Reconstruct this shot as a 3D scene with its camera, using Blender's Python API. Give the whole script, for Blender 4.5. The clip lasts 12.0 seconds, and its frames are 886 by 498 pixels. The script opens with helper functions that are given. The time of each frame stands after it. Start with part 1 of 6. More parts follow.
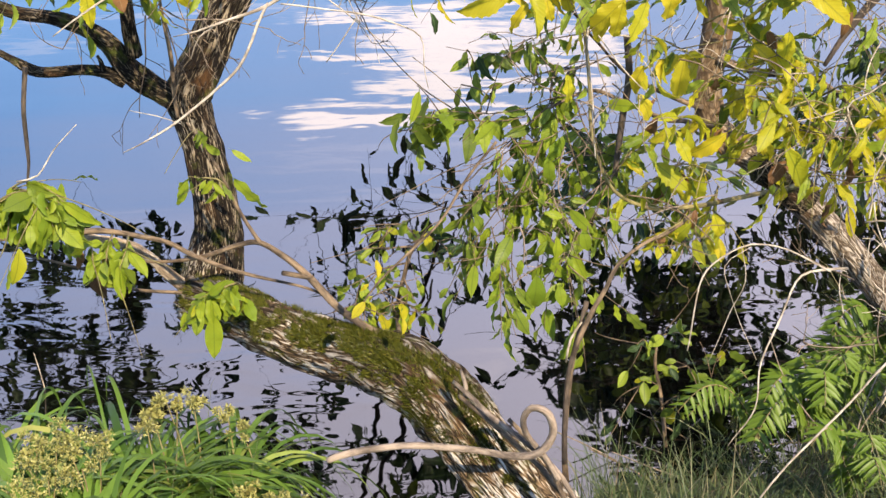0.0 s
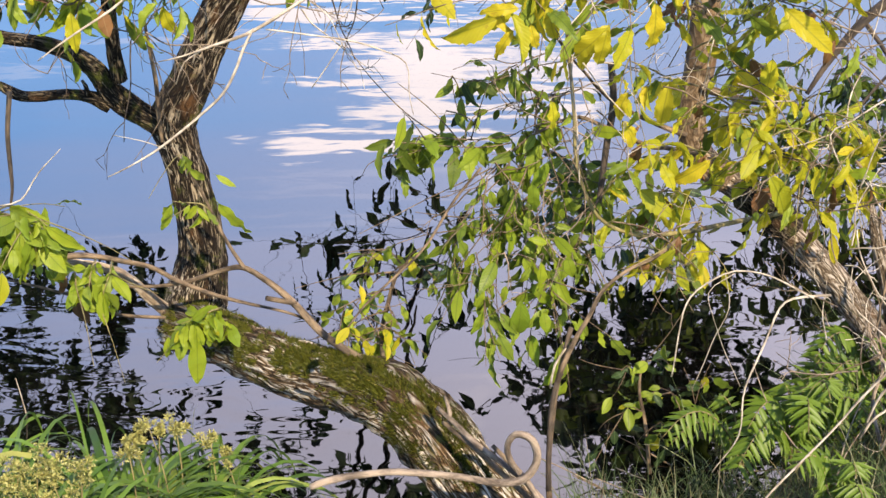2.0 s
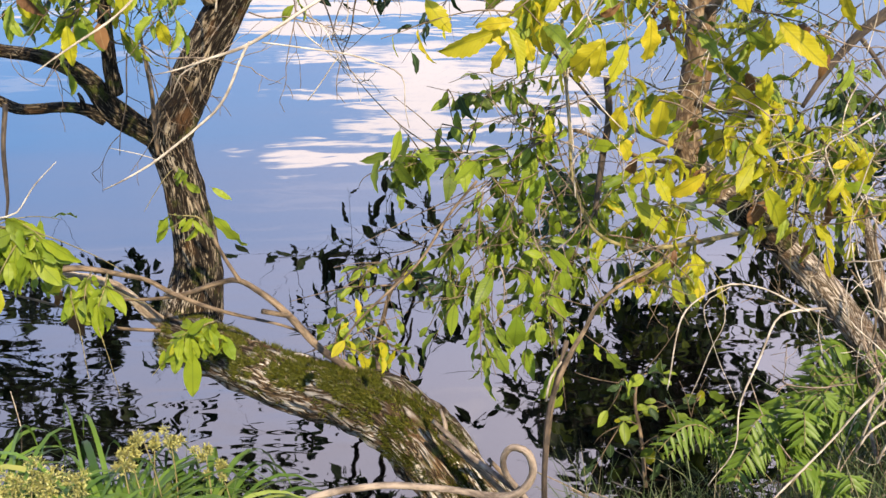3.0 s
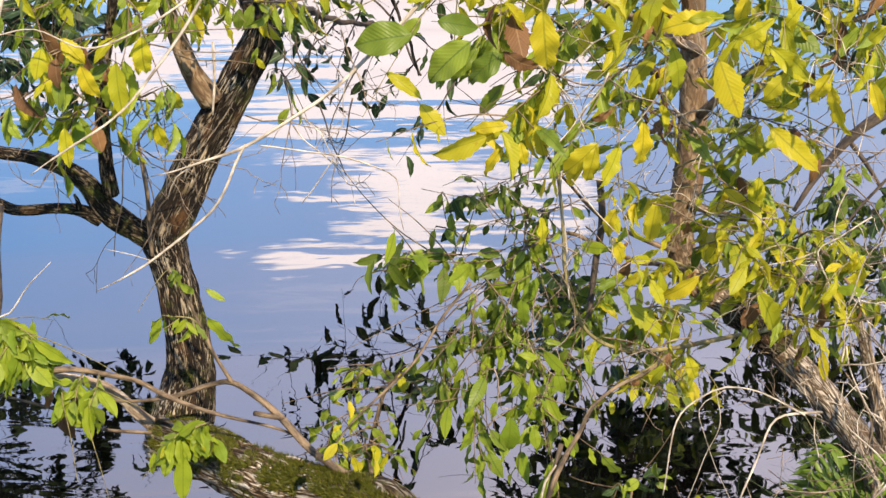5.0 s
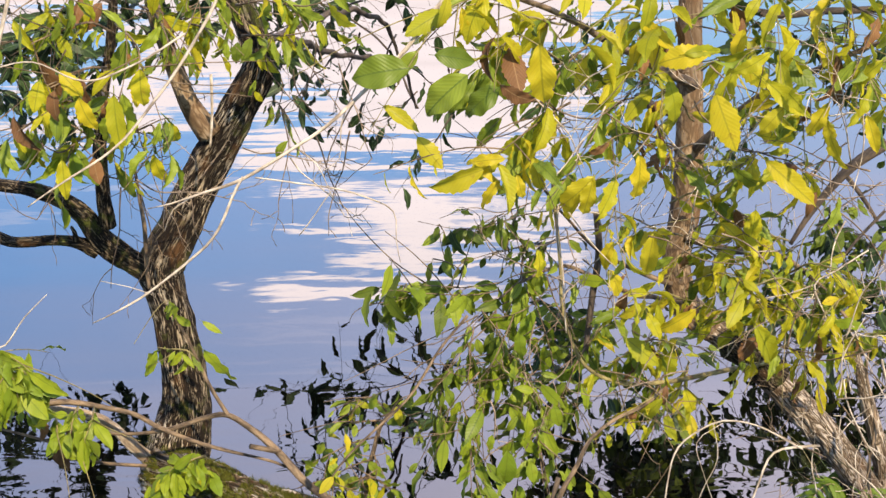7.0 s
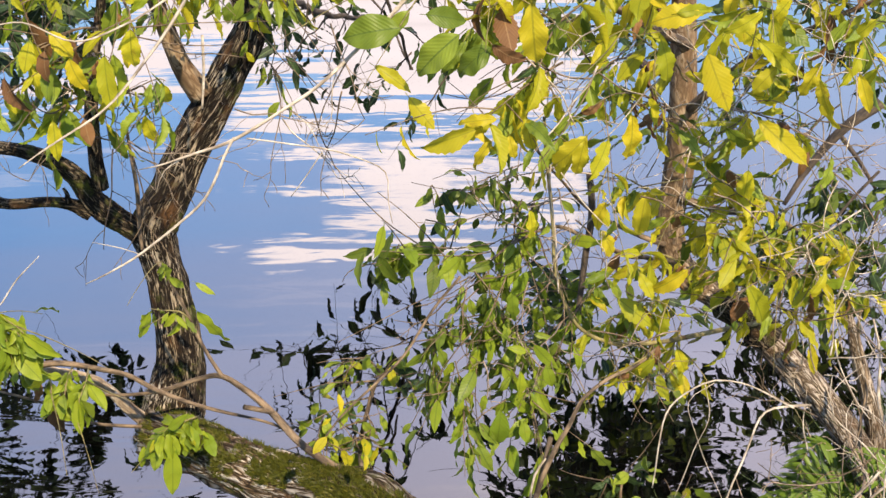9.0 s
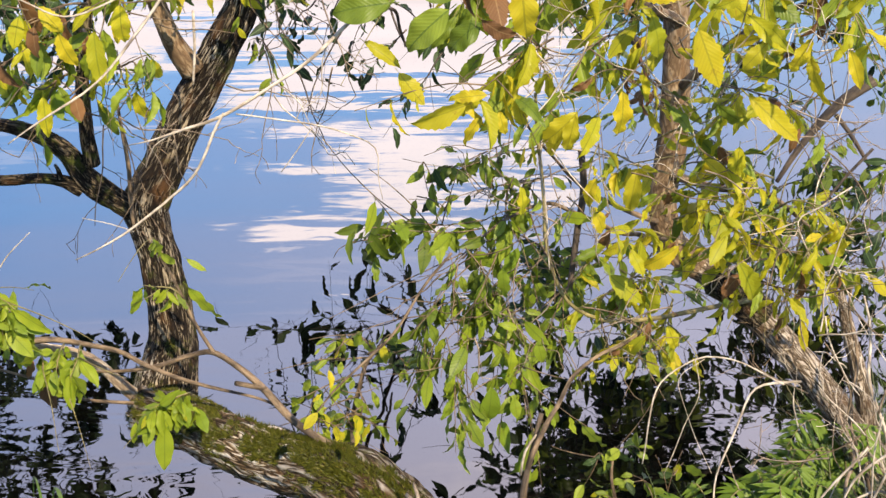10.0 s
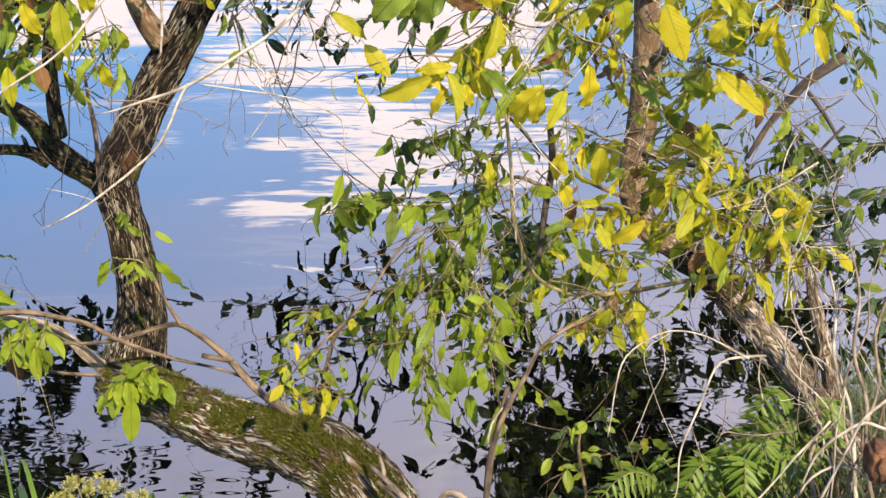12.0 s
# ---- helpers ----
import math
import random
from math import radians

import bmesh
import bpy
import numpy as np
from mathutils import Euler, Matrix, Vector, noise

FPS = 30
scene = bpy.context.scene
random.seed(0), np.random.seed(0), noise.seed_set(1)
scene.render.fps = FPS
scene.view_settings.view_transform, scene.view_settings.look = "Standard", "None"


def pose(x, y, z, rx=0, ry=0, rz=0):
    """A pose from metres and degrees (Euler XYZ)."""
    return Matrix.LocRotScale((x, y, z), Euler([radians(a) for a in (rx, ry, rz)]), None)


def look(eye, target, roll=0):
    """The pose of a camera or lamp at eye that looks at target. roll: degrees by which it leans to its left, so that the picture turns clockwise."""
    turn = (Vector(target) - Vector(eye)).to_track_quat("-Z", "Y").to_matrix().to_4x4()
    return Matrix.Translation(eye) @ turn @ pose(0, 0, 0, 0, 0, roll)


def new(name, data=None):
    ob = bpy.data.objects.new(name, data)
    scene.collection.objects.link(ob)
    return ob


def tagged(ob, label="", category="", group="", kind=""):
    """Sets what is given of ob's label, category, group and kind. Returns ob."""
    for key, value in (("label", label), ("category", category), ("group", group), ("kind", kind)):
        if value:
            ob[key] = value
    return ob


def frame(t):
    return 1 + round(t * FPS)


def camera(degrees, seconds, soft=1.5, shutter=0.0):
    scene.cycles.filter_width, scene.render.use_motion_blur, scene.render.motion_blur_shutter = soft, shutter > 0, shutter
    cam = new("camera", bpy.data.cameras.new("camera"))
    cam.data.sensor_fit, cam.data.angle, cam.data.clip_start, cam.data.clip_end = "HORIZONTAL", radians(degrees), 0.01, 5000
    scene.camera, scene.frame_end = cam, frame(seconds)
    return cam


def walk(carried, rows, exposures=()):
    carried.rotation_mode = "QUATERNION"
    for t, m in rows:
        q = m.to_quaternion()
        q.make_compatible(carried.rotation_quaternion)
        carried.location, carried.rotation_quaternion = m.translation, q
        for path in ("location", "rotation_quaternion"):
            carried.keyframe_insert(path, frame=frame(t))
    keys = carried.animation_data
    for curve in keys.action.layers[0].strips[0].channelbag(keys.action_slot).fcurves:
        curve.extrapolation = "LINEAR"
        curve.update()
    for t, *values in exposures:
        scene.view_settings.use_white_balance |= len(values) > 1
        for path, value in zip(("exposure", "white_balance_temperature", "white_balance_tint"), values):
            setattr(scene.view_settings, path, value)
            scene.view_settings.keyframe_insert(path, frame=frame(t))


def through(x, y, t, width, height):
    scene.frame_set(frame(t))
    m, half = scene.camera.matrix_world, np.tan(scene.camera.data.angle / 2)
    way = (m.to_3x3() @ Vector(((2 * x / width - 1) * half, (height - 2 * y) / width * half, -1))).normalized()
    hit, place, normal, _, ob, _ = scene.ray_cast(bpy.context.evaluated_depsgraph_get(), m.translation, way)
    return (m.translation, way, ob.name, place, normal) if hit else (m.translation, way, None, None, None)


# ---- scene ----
# ---- camera: stands on the bank, tilts up and down, sways a little at the end ----
cam = camera(37.65, 12.0, soft=1.5)
walk(cam, [
    (0, pose(0, 0, 2.1, 64.429, 0.861, 0.924)),
    (0.5, pose(0, 0, 2.1, 64.728, 0.723, 0.765)),
    (1, pose(0, 0, 2.1, 64.975, 0.610, 0.619)),
    (1.5, pose(0, 0, 2.1, 65.257, 0.488, 0.491)),
    (2, pose(0, 0, 2.1, 65.560, 0.409, 0.379)),
    (2.5, pose(0, 0, 2.1, 65.881, 0.304, 0.303)),
    (2.7, pose(0, 0, 2.1, 66.009, 0.319, 0.253)),
    (4.3, pose(0, 0, 2.1, 68.236, 0.098, 0.072)),
    (4.5, pose(0, 0, 2.1, 69.459, 0.065, 0.073)),
    (4.7, pose(0, 0, 2.1, 70.145, 0.055, 0.060)),
    (5, pose(0, 0, 2.1, 70.619, 0.042, 0.034)),
    (5.5, pose(0, 0, 2.1, 71.000, 0, 0)),
    (6, pose(0, 0, 2.1, 71.627, -0.010, -0.039)),
    (6.5, pose(0, 0, 2.1, 72.012, -0.066, -0.039)),
    (6.7, pose(0, 0, 2.1, 72.063, -0.098, -0.057)),
    (8.3, pose(0.0020, -0.0002, 2.0994, 71.562, -0.023, -0.160)),
    (8.5, pose(0.0031, -0.0004, 2.0990, 71.295, -0.032, -0.190)),
    (9, pose(0.0105, -0.0012, 2.0964, 70.402, -0.032, -0.228)),
    (9.5, pose(0.0198, -0.0023, 2.0933, 69.879, -0.054, -0.265)),
    (10, pose(0.0279, -0.0032, 2.0906, 69.476, -0.103, -0.288)),
    (10.2, pose(0.0316, -0.0036, 2.0894, 69.046, -0.068, -0.339)),
    (10.5, pose(0.0372, -0.0043, 2.0875, 68.734, -0.131, -0.345)),
    (11, pose(0.0465, -0.0054, 2.0844, 68.639, -0.162, -0.460)),
    (11.5, pose(0.0546, -0.0063, 2.0817, 68.588, -0.410, -0.668)),
    (12, pose(0.0620, -0.0072, 2.0792, 68.516, -0.665, -0.958)),
], exposures=[(0, 0.96, 7350, 12), (2.5, 0.93, 7350, 12), (4.5, 0.87, 7450, 12), (6.5, 0.82, 7550, 13), (8.5, 0.83, 7550, 13), (10.5, 0.88, 7400, 12), (12, 0.9, 7400, 12)])

# ---- world, sun ----
SUN_ELEV, SUN_AZ = 39.0, 158.0   # degrees; azimuth clockwise from the way the camera looks


def sun_vector():
    e, a = radians(SUN_ELEV), radians(SUN_AZ)
    return Vector((math.sin(a) * math.cos(e), math.cos(a) * math.cos(e), math.sin(e)))


def make_world():
    w = bpy.data.worlds.new("sky")
    scene.world = w
    w.use_nodes = True
    nt = w.node_tree
    n, l = nt.nodes, nt.links
    n.clear()
    out, bg = n.new("ShaderNodeOutputWorld"), n.new("ShaderNodeBackground")
    sky = n.new("ShaderNodeTexSky")
    sky.sky_type, sky.sun_disc = "NISHITA", False
    sky.sun_elevation, sky.sun_rotation = radians(SUN_ELEV), radians(SUN_AZ)
    sky.air_density, sky.dust_density, sky.ozone_density = 1.0, 0.6, 2.0
    tc = n.new("ShaderNodeTexCoord")

    def math_node(op, a, b=None, clamp=False):
        m = n.new("ShaderNodeMath")
        m.operation, m.use_clamp = op, clamp
        for i, v in enumerate((a, b)):
            if v is None:
                continue
            if isinstance(v, (int, float)):
                m.inputs[i].default_value = v
            else:
                l.new(v, m.inputs[i])
        return m.outputs[0]

    def noise_node(scale, stretch, detail=5.0, rough=0.55):
        mp, t = n.new("ShaderNodeMapping"), n.new("ShaderNodeTexNoise")
        mp.inputs["Scale"].default_value = stretch
        t.inputs["Scale"].default_value, t.inputs["Detail"].default_value, t.inputs["Roughness"].default_value = scale, detail, rough
        l.new(tc.outputs["Generated"], mp.inputs["Vector"])
        l.new(mp.outputs[0], t.inputs["Vector"])
        return t.outputs["Fac"]

    # a bright cumulus bank low over the lake, thin veil above it
    sep = n.new("ShaderNodeSeparateXYZ")
    l.new(tc.outputs["Generated"], sep.inputs[0])
    across = math_node("DIVIDE", math_node("ADD", sep.outputs["X"], 0.025), 0.14)
    rise = math_node("DIVIDE", math_node("SUBTRACT", sep.outputs["Z"], 0.08), 0.205)
    far = math_node("SQRT", math_node("ADD", math_node("MULTIPLY", across, across), math_node("MULTIPLY", rise, rise)))
    front = math_node("GREATER_THAN", sep.outputs["Y"], 0.0)
    near = math_node("SUBTRACT", math_node("MULTIPLY", front, 1.12), far)
    shelf = math_node("SUBTRACT", math_node("MULTIPLY", math_node("SUBTRACT", 0.185, sep.outputs["Z"]), 7.0), math_node("MULTIPLY", math_node("MAXIMUM", math_node("SUBTRACT", sep.outputs["X"], 0.04), 0.0), 14.0))
    near = math_node("MAXIMUM", near, math_node("SUBTRACT", math_node("MULTIPLY", front, shelf), math_node("SUBTRACT", 1.0, front)))
    puff = math_node("SUBTRACT", noise_node(4.2, (0.8, 0.8, 4.0), 6.0, 0.6), 0.5)
    puff = math_node("ADD", math_node("MULTIPLY", puff, 0.3), math_node("MULTIPLY", math_node("SUBTRACT", noise_node(11.0, (0.6, 0.6, 5.0), 4.0, 0.55), 0.5), 0.75))
    bank = math_node("MULTIPLY", math_node("ADD", near, math_node("MULTIPLY", puff, 4.0)), 6.0, True)
    other = math_node("MULTIPLY", math_node("SUBTRACT", noise_node(2.2, (1, 1, 2.5), 6), 0.62), 7.0, True)
    # thin streaks of cloud beside the bank
    thin = math_node("MULTIPLY", math_node("SUBTRACT", noise_node(6.0, (0.3, 0.3, 7.0), 3.0, 0.5), 0.56), 7.0, True)
    low = math_node("SUBTRACT", 1.0, math_node("MULTIPLY", math_node("ABSOLUTE", math_node("SUBTRACT", sep.outputs["Z"], 0.25)), 6.0), True)
    thin = math_node("MULTIPLY", math_node("MULTIPLY", thin, low), math_node("LESS_THAN", sep.outputs["X"], 0.12))
    clouds = math_node("MAXIMUM", math_node("MAXIMUM", bank, other), math_node("MULTIPLY", thin, 0.8))
    veil = math_node("ADD", math_node("MULTIPLY", math_node("SUBTRACT", sep.outputs["Z"], 0.2), 2.4), math_node("MULTIPLY", sep.outputs["X"], 0.8))
    veil = math_node("ADD", veil, math_node("MULTIPLY", math_node("SUBTRACT", noise_node(2.5, (1, 1, 1)), 0.5), 0.4), True)
    # the veil is haze over the lake: cut back towards the zenith and inland to lower the fill light
    veil = math_node("MULTIPLY", veil, math_node("SUBTRACT", 1.0, math_node("MULTIPLY", math_node("SUBTRACT", sep.outputs["Z"], 0.6), 5.0, True)))
    veil = math_node("MULTIPLY", veil, math_node("ADD", math_node("MULTIPLY", sep.outputs["Y"], 2.0), 0.5, True))
    mix1, mix2 = n.new("ShaderNodeMix"), n.new("ShaderNodeMix")
    for m in (mix1, mix2):
        m.data_type = "RGBA"
    l.new(veil, mix1.inputs["Factor"])
    tint = n.new("ShaderNodeMix")
    tint.data_type, tint.blend_type = "RGBA", "MULTIPLY"
    tint.inputs["Factor"].default_value = 1.0
    l.new(sky.outputs[0], tint.inputs["A"])
    tint.inputs["B"].default_value = (1.14, 1.5, 1.95, 1)
    l.new(tint.outputs["Result"], mix1.inputs["A"])
    mix1.inputs["B"].default_value = (8.9, 8.7, 11.3, 1)
    l.new(clouds, mix2.inputs["Factor"])
    l.new(mix1.outputs["Result"], mix2.inputs["A"])
    mix2.inputs["B"].default_value = (13.0, 12.3, 13.7, 1)
    # added gain: dims the horizon, brightens the sky above it for the water's mirror image; it fades smoothly inland
    # and towards the zenith
    lake_side = math_node("MULTIPLY", math_node("ADD", math_node("MULTIPLY", sep.outputs["Y"], 1.3), 0.25, True), math_node("SUBTRACT", 1.0, math_node("MULTIPLY", math_node("SUBTRACT", sep.outputs["Z"], 0.5), 3.0, True)))
    sky_gain = n.new("ShaderNodeVectorMath")
    sky_gain.operation = "SCALE"
    l.new(mix2.outputs["Result"], sky_gain.inputs[0])
    l.new(math_node("ADD", 1.0, math_node("MULTIPLY", lake_side, math_node("MINIMUM", 1.6, math_node("ADD", -0.7, math_node("MULTIPLY", sep.outputs["Z"], 5.5))))), sky_gain.inputs["Scale"])
    l.new(sky_gain.outputs[0], bg.inputs["Color"])
    bg.inputs["Strength"].default_value = 0.076
    l.new(bg.outputs[0], out.inputs[0])


make_world()
sun = new("sun", bpy.data.lights.new("sun", "SUN"))
sun.data.energy, sun.data.angle, sun.data.color = 4.7, radians(0.6), (1.0, 0.88, 0.7)
sun.matrix_world = look(sun_vector() * 50, (0, 0, 0))


# ---- materials ----
def material(name):
    m = bpy.data.materials.new(name)
    m.use_nodes = True
    nt = m.node_tree
    b = nt.nodes["Principled BSDF"]
    return m, nt, nt.nodes, nt.links, b


def tex(nt, scale, vector=None, detail=4.0, rough=0.6, stretch=None, distort=0.0):
    t = nt.nodes.new("ShaderNodeTexNoise")
    t.inputs["Scale"].default_value, t.inputs["Detail"].default_value = scale, detail
    t.inputs["Roughness"].default_value, t.inputs["Distortion"].default_value = rough, distort
    if vector is not None:
        if stretch:
            mp = nt.nodes.new("ShaderNodeMapping")
            mp.inputs["Scale"].default_value = stretch
            nt.links.new(vector, mp.inputs["Vector"])
            vector = mp.outputs[0]
        nt.links.new(vector, t.inputs["Vector"])
    return t.outputs["Fac"]


def ramp(nt, fac, stops):
    r = nt.nodes.new("ShaderNodeValToRGB")
    e = r.color_ramp.elements
    while len(e) < len(stops):
        e.new(0.5)
    for el, (p, c) in zip(e, stops):
        el.position, el.color = p, (*c, 1) if len(c) == 3 else c
    nt.links.new(fac, r.inputs["Fac"])
    return r.outputs["Color"]


def mixed(nt, fac, a, b):
    m = nt.nodes.new("ShaderNodeMix")
    m.data_type = "RGBA"
    for v, k in ((fac, "Factor"), (a, "A"), (b, "B")):
        if isinstance(v, (int, float)):
            m.inputs[k].default_value = v
        elif isinstance(v, tuple):
            m.inputs[k].default_value = (*v, 1)
        else:
            nt.links.new(v, m.inputs[k])
    return m.outputs["Result"]


def bumped(nt, b, height, strength, distance=0.01):
    k = nt.nodes.new("ShaderNodeBump")
    k.inputs["Strength"].default_value, k.inputs["Distance"].default_value = strength, distance
    nt.links.new(height, k.inputs["Height"])
    nt.links.new(k.outputs[0], b.inputs["Normal"])


def coords(nt, kind="Object"):
    return nt.nodes.new("ShaderNodeTexCoord").outputs[kind]


def attribute(nt, name):
    a = nt.nodes.new("ShaderNodeAttribute")
    a.attribute_name = name
    return a.outputs["Vector"]


def mathn(nt, op, a, b, clamp=False):
    m = nt.nodes.new("ShaderNodeMath")
    m.operation, m.use_clamp = op, clamp
    for i, v in enumerate((a, b)):
        if isinstance(v, (int, float)):
            m.inputs[i].default_value = v
        else:
            nt.links.new(v, m.inputs[i])
    return m.outputs[0]


def bark_material(name, dark, mid, light, along=0.16, scale=72.0, moss=0.0, depth=0.006, lichen=0.5, fill=0.6):
    """Fissured bark: ridges that run along the stem (attribute 'bark': round, round, along), pale lichen, green film."""
    m, nt, n, l, b = material(name)
    v = attribute(nt, "bark")
    net = mathn(nt, "ABSOLUTE", mathn(nt, "SUBTRACT", tex(nt, scale, v, 2.0, 0.55, (1, 1, along), 0.5), 0.5), 0.0)
    net2 = mathn(nt, "ABSOLUTE", mathn(nt, "SUBTRACT", tex(nt, scale * 1.6, v, 2.0, 0.55, (1, 1, along * 0.9), 0.6), 0.48), 0.0)
    ridge = mathn(nt, "ADD", mathn(nt, "MULTIPLY", mathn(nt, "MINIMUM", net, mathn(nt, "MULTIPLY", net2, 1.3)), 3.6), 0.28, True)
    fine = tex(nt, scale * 4, v, 4.0, 0.65, (1, 1, 0.4))
    patch = tex(nt, 7.0, v, 3.0, 0.6)
    c = ramp(nt, ridge, [(0.3, dark), (fill - 0.18, mid), (fill, light)])
    worn = mathn(nt, "MULTIPLY", mathn(nt, "SUBTRACT", tex(nt, 26.0, v, 4.0, 0.65, (1, 1, 0.5)), 0.4), 4.0, True)
    c = mixed(nt, worn, mixed(nt, 0.4, c, dark), c)
    tone = tex(nt, 4.5, v, 4.0, 0.65)
    c = mixed(nt, mathn(nt, "MULTIPLY", mathn(nt, "SUBTRACT", tone, 0.44), 5.0, True), c, mixed(nt, 0.75, c, dark))
    c = mixed(nt, mathn(nt, "MULTIPLY", mathn(nt, "SUBTRACT", tex(nt, 15.0, v, 3.0, 0.6, (1, 1, 0.6)), 0.56), 5.0, True), c, mixed(nt, 0.5, c, (0.2, 0.095, 0.035)))
    pale = mathn(nt, "MULTIPLY", mathn(nt, "SUBTRACT", patch, 0.52), 5.0, True)
    pale = mathn(nt, "MULTIPLY", pale, mathn(nt, "MULTIPLY", mathn(nt, "SUBTRACT", ridge, 0.44), 9.0, True))
    c = mixed(nt, mathn(nt, "MULTIPLY", pale, lichen), c, (0.55, 0.5, 0.42))
    c = mixed(nt, mathn(nt, "MULTIPLY", fine, 0.35), c, dark)
    if moss:
        g = mathn(nt, "MULTIPLY", mathn(nt, "SUBTRACT", tex(nt, 11.0, v, 5.0, 0.7), 0.66 - moss), 6.0, True)
        c = mixed(nt, g, c, (0.07, 0.085, 0.012))
    l.new(c, b.inputs["Base Color"])
    b.inputs["Roughness"].default_value = 0.9
    b.inputs["Specular IOR Level"].default_value = 0.2
    h = mathn(nt, "ADD", ridge, mathn(nt, "MULTIPLY", fine, 0.35))
    bumped(nt, b, h, 1.0, depth * 1.5)
    return m


def leaf_material(name, young, old, spot, spots=0.5, through=0.35, vein=(0.5, 0.5, 0.12), gloss=0.42):
    """A leaf blade: side veins and midrib, blotches, each leaf its own tone; some light passes through it."""
    m, nt, n, l, b = material(name)
    g = coords(nt, "UV")
    rnd = mathn(nt, "FRACT", mathn(nt, "ADD", n.new("ShaderNodeObjectInfo").outputs["Random"], n.new("ShaderNodeNewGeometry").outputs["Random Per Island"]), 0.0)
    c = ramp(nt, rnd, [(0.0, young), (0.55, tuple((a + q) / 2 for a, q in zip(young, old))), (1.0, old)])
    sep = n.new("ShaderNodeSeparateXYZ")
    l.new(g, sep.inputs[0])
    ay = mathn(nt, "ABSOLUTE", sep.outputs["Y"], 0.0)
    w = n.new("ShaderNodeTexWave")
    w.inputs["Scale"].default_value, w.inputs["Distortion"].default_value, w.inputs["Detail"].default_value = 3.6, 0.6, 1.0
    comb = n.new("ShaderNodeCombineXYZ")
    l.new(mathn(nt, "SUBTRACT", sep.outputs["X"], mathn(nt, "MULTIPLY", ay, 1.1)), comb.inputs[0])
    l.new(comb.outputs[0], w.inputs["Vector"])
    side = mathn(nt, "MULTIPLY", mathn(nt, "SUBTRACT", w.outputs["Fac"], 0.86), 6.0, True)
    mid = mathn(nt, "LESS_THAN", ay, 0.012)
    c = mixed(nt, mathn(nt, "MULTIPLY", side, 0.24), c, vein)
    c = mixed(nt, mathn(nt, "MULTIPLY", mid, 0.6), c, vein)
    shift = n.new("ShaderNodeVectorMath")
    shift.operation = "ADD"
    l.new(g, shift.inputs[0])
    sc = n.new("ShaderNodeCombineXYZ")
    for i in range(3):
        l.new(mathn(nt, "MULTIPLY", rnd, 31.0 + 17 * i), sc.inputs[i])
    l.new(sc.outputs[0], shift.inputs[1])
    blot = mathn(nt, "MULTIPLY", mathn(nt, "SUBTRACT", tex(nt, 5.0, shift.outputs[0], 4.0, 0.65), 0.62), 7.0, True)
    c = mixed(nt, mathn(nt, "MULTIPLY", blot, spots), c, spot)
    mott = tex(nt, 3.0, shift.outputs[0], 2.0, 0.5)
    c = mixed(nt, mathn(nt, "MULTIPLY", mathn(nt, "SUBTRACT", mott, 0.45), 1.6, True), c, old)
    l.new(c, b.inputs["Base Color"])
    b.inputs["Roughness"].default_value = gloss
    b.inputs["Specular IOR Level"].default_value = 0.22
    bumped(nt, b, mathn(nt, "ADD", w.outputs["Fac"], tex(nt, 14.0, g, 2.0)), 0.12, 0.008)
    tr, ms = n.new("ShaderNodeBsdfTranslucent"), n.new("ShaderNodeMixShader")
    l.new(c, tr.inputs["Color"])
    ms.inputs[0].default_value = through
    l.new(b.outputs[0], ms.inputs[1])
    l.new(tr.outputs[0], ms.inputs[2])
    l.new(ms.outputs[0], n["Material Output"].inputs["Surface"])
    return m


def blade_material(name, a, q, dry, dryness=0.3, through=0.3, single=False):
    """Grass and fern: tone by piece."""
    m, nt, n, l, b = material(name)
    isl = n.new("ShaderNodeObjectInfo").outputs["Random"] if single else n.new("ShaderNodeNewGeometry").outputs["Random Per Island"]
    v = coords(nt)
    c = ramp(nt, isl, [(0.0, a), (0.6, q), (1.0 - 0.3 * dryness, q), (1.0, dry)])
    c = mixed(nt, mathn(nt, "MULTIPLY", tex(nt, 60.0, v, 3.0), 0.4), c, a)
    l.new(c, b.inputs["Base Color"])
    b.inputs["Roughness"].default_value = 0.45
    b.inputs["Specular IOR Level"].default_value = 0.35
    tr, ms = n.new("ShaderNodeBsdfTranslucent"), n.new("ShaderNodeMixShader")
    l.new(c, tr.inputs["Color"])
    ms.inputs[0].default_value = through
    l.new(b.outputs[0], ms.inputs[1])
    l.new(tr.outputs[0], ms.inputs[2])
    l.new(ms.outputs[0], n["Material Output"].inputs["Surface"])
    return m


def twig_material(name, dark, light, rough=0.8):
    m, nt, n, l, b = material(name)
    v = attribute(nt, "bark")
    c = ramp(nt, tex(nt, 45.0, v, 4.0, 0.65, (1, 1, 0.35)), [(0.38, dark), (0.6, light)])
    c = mixed(nt, mathn(nt, "MULTIPLY", mathn(nt, "SUBTRACT", tex(nt, 9.0, v, 5.0, 0.7), 0.48), 4.0, True), c, dark)
    l.new(c, b.inputs["Base Color"])
    b.inputs["Roughness"].default_value = rough
    bumped(nt, b, tex(nt, 160.0, v, 5.0, 0.65, (1, 1, 0.3)), 1.0, 0.004)
    return m


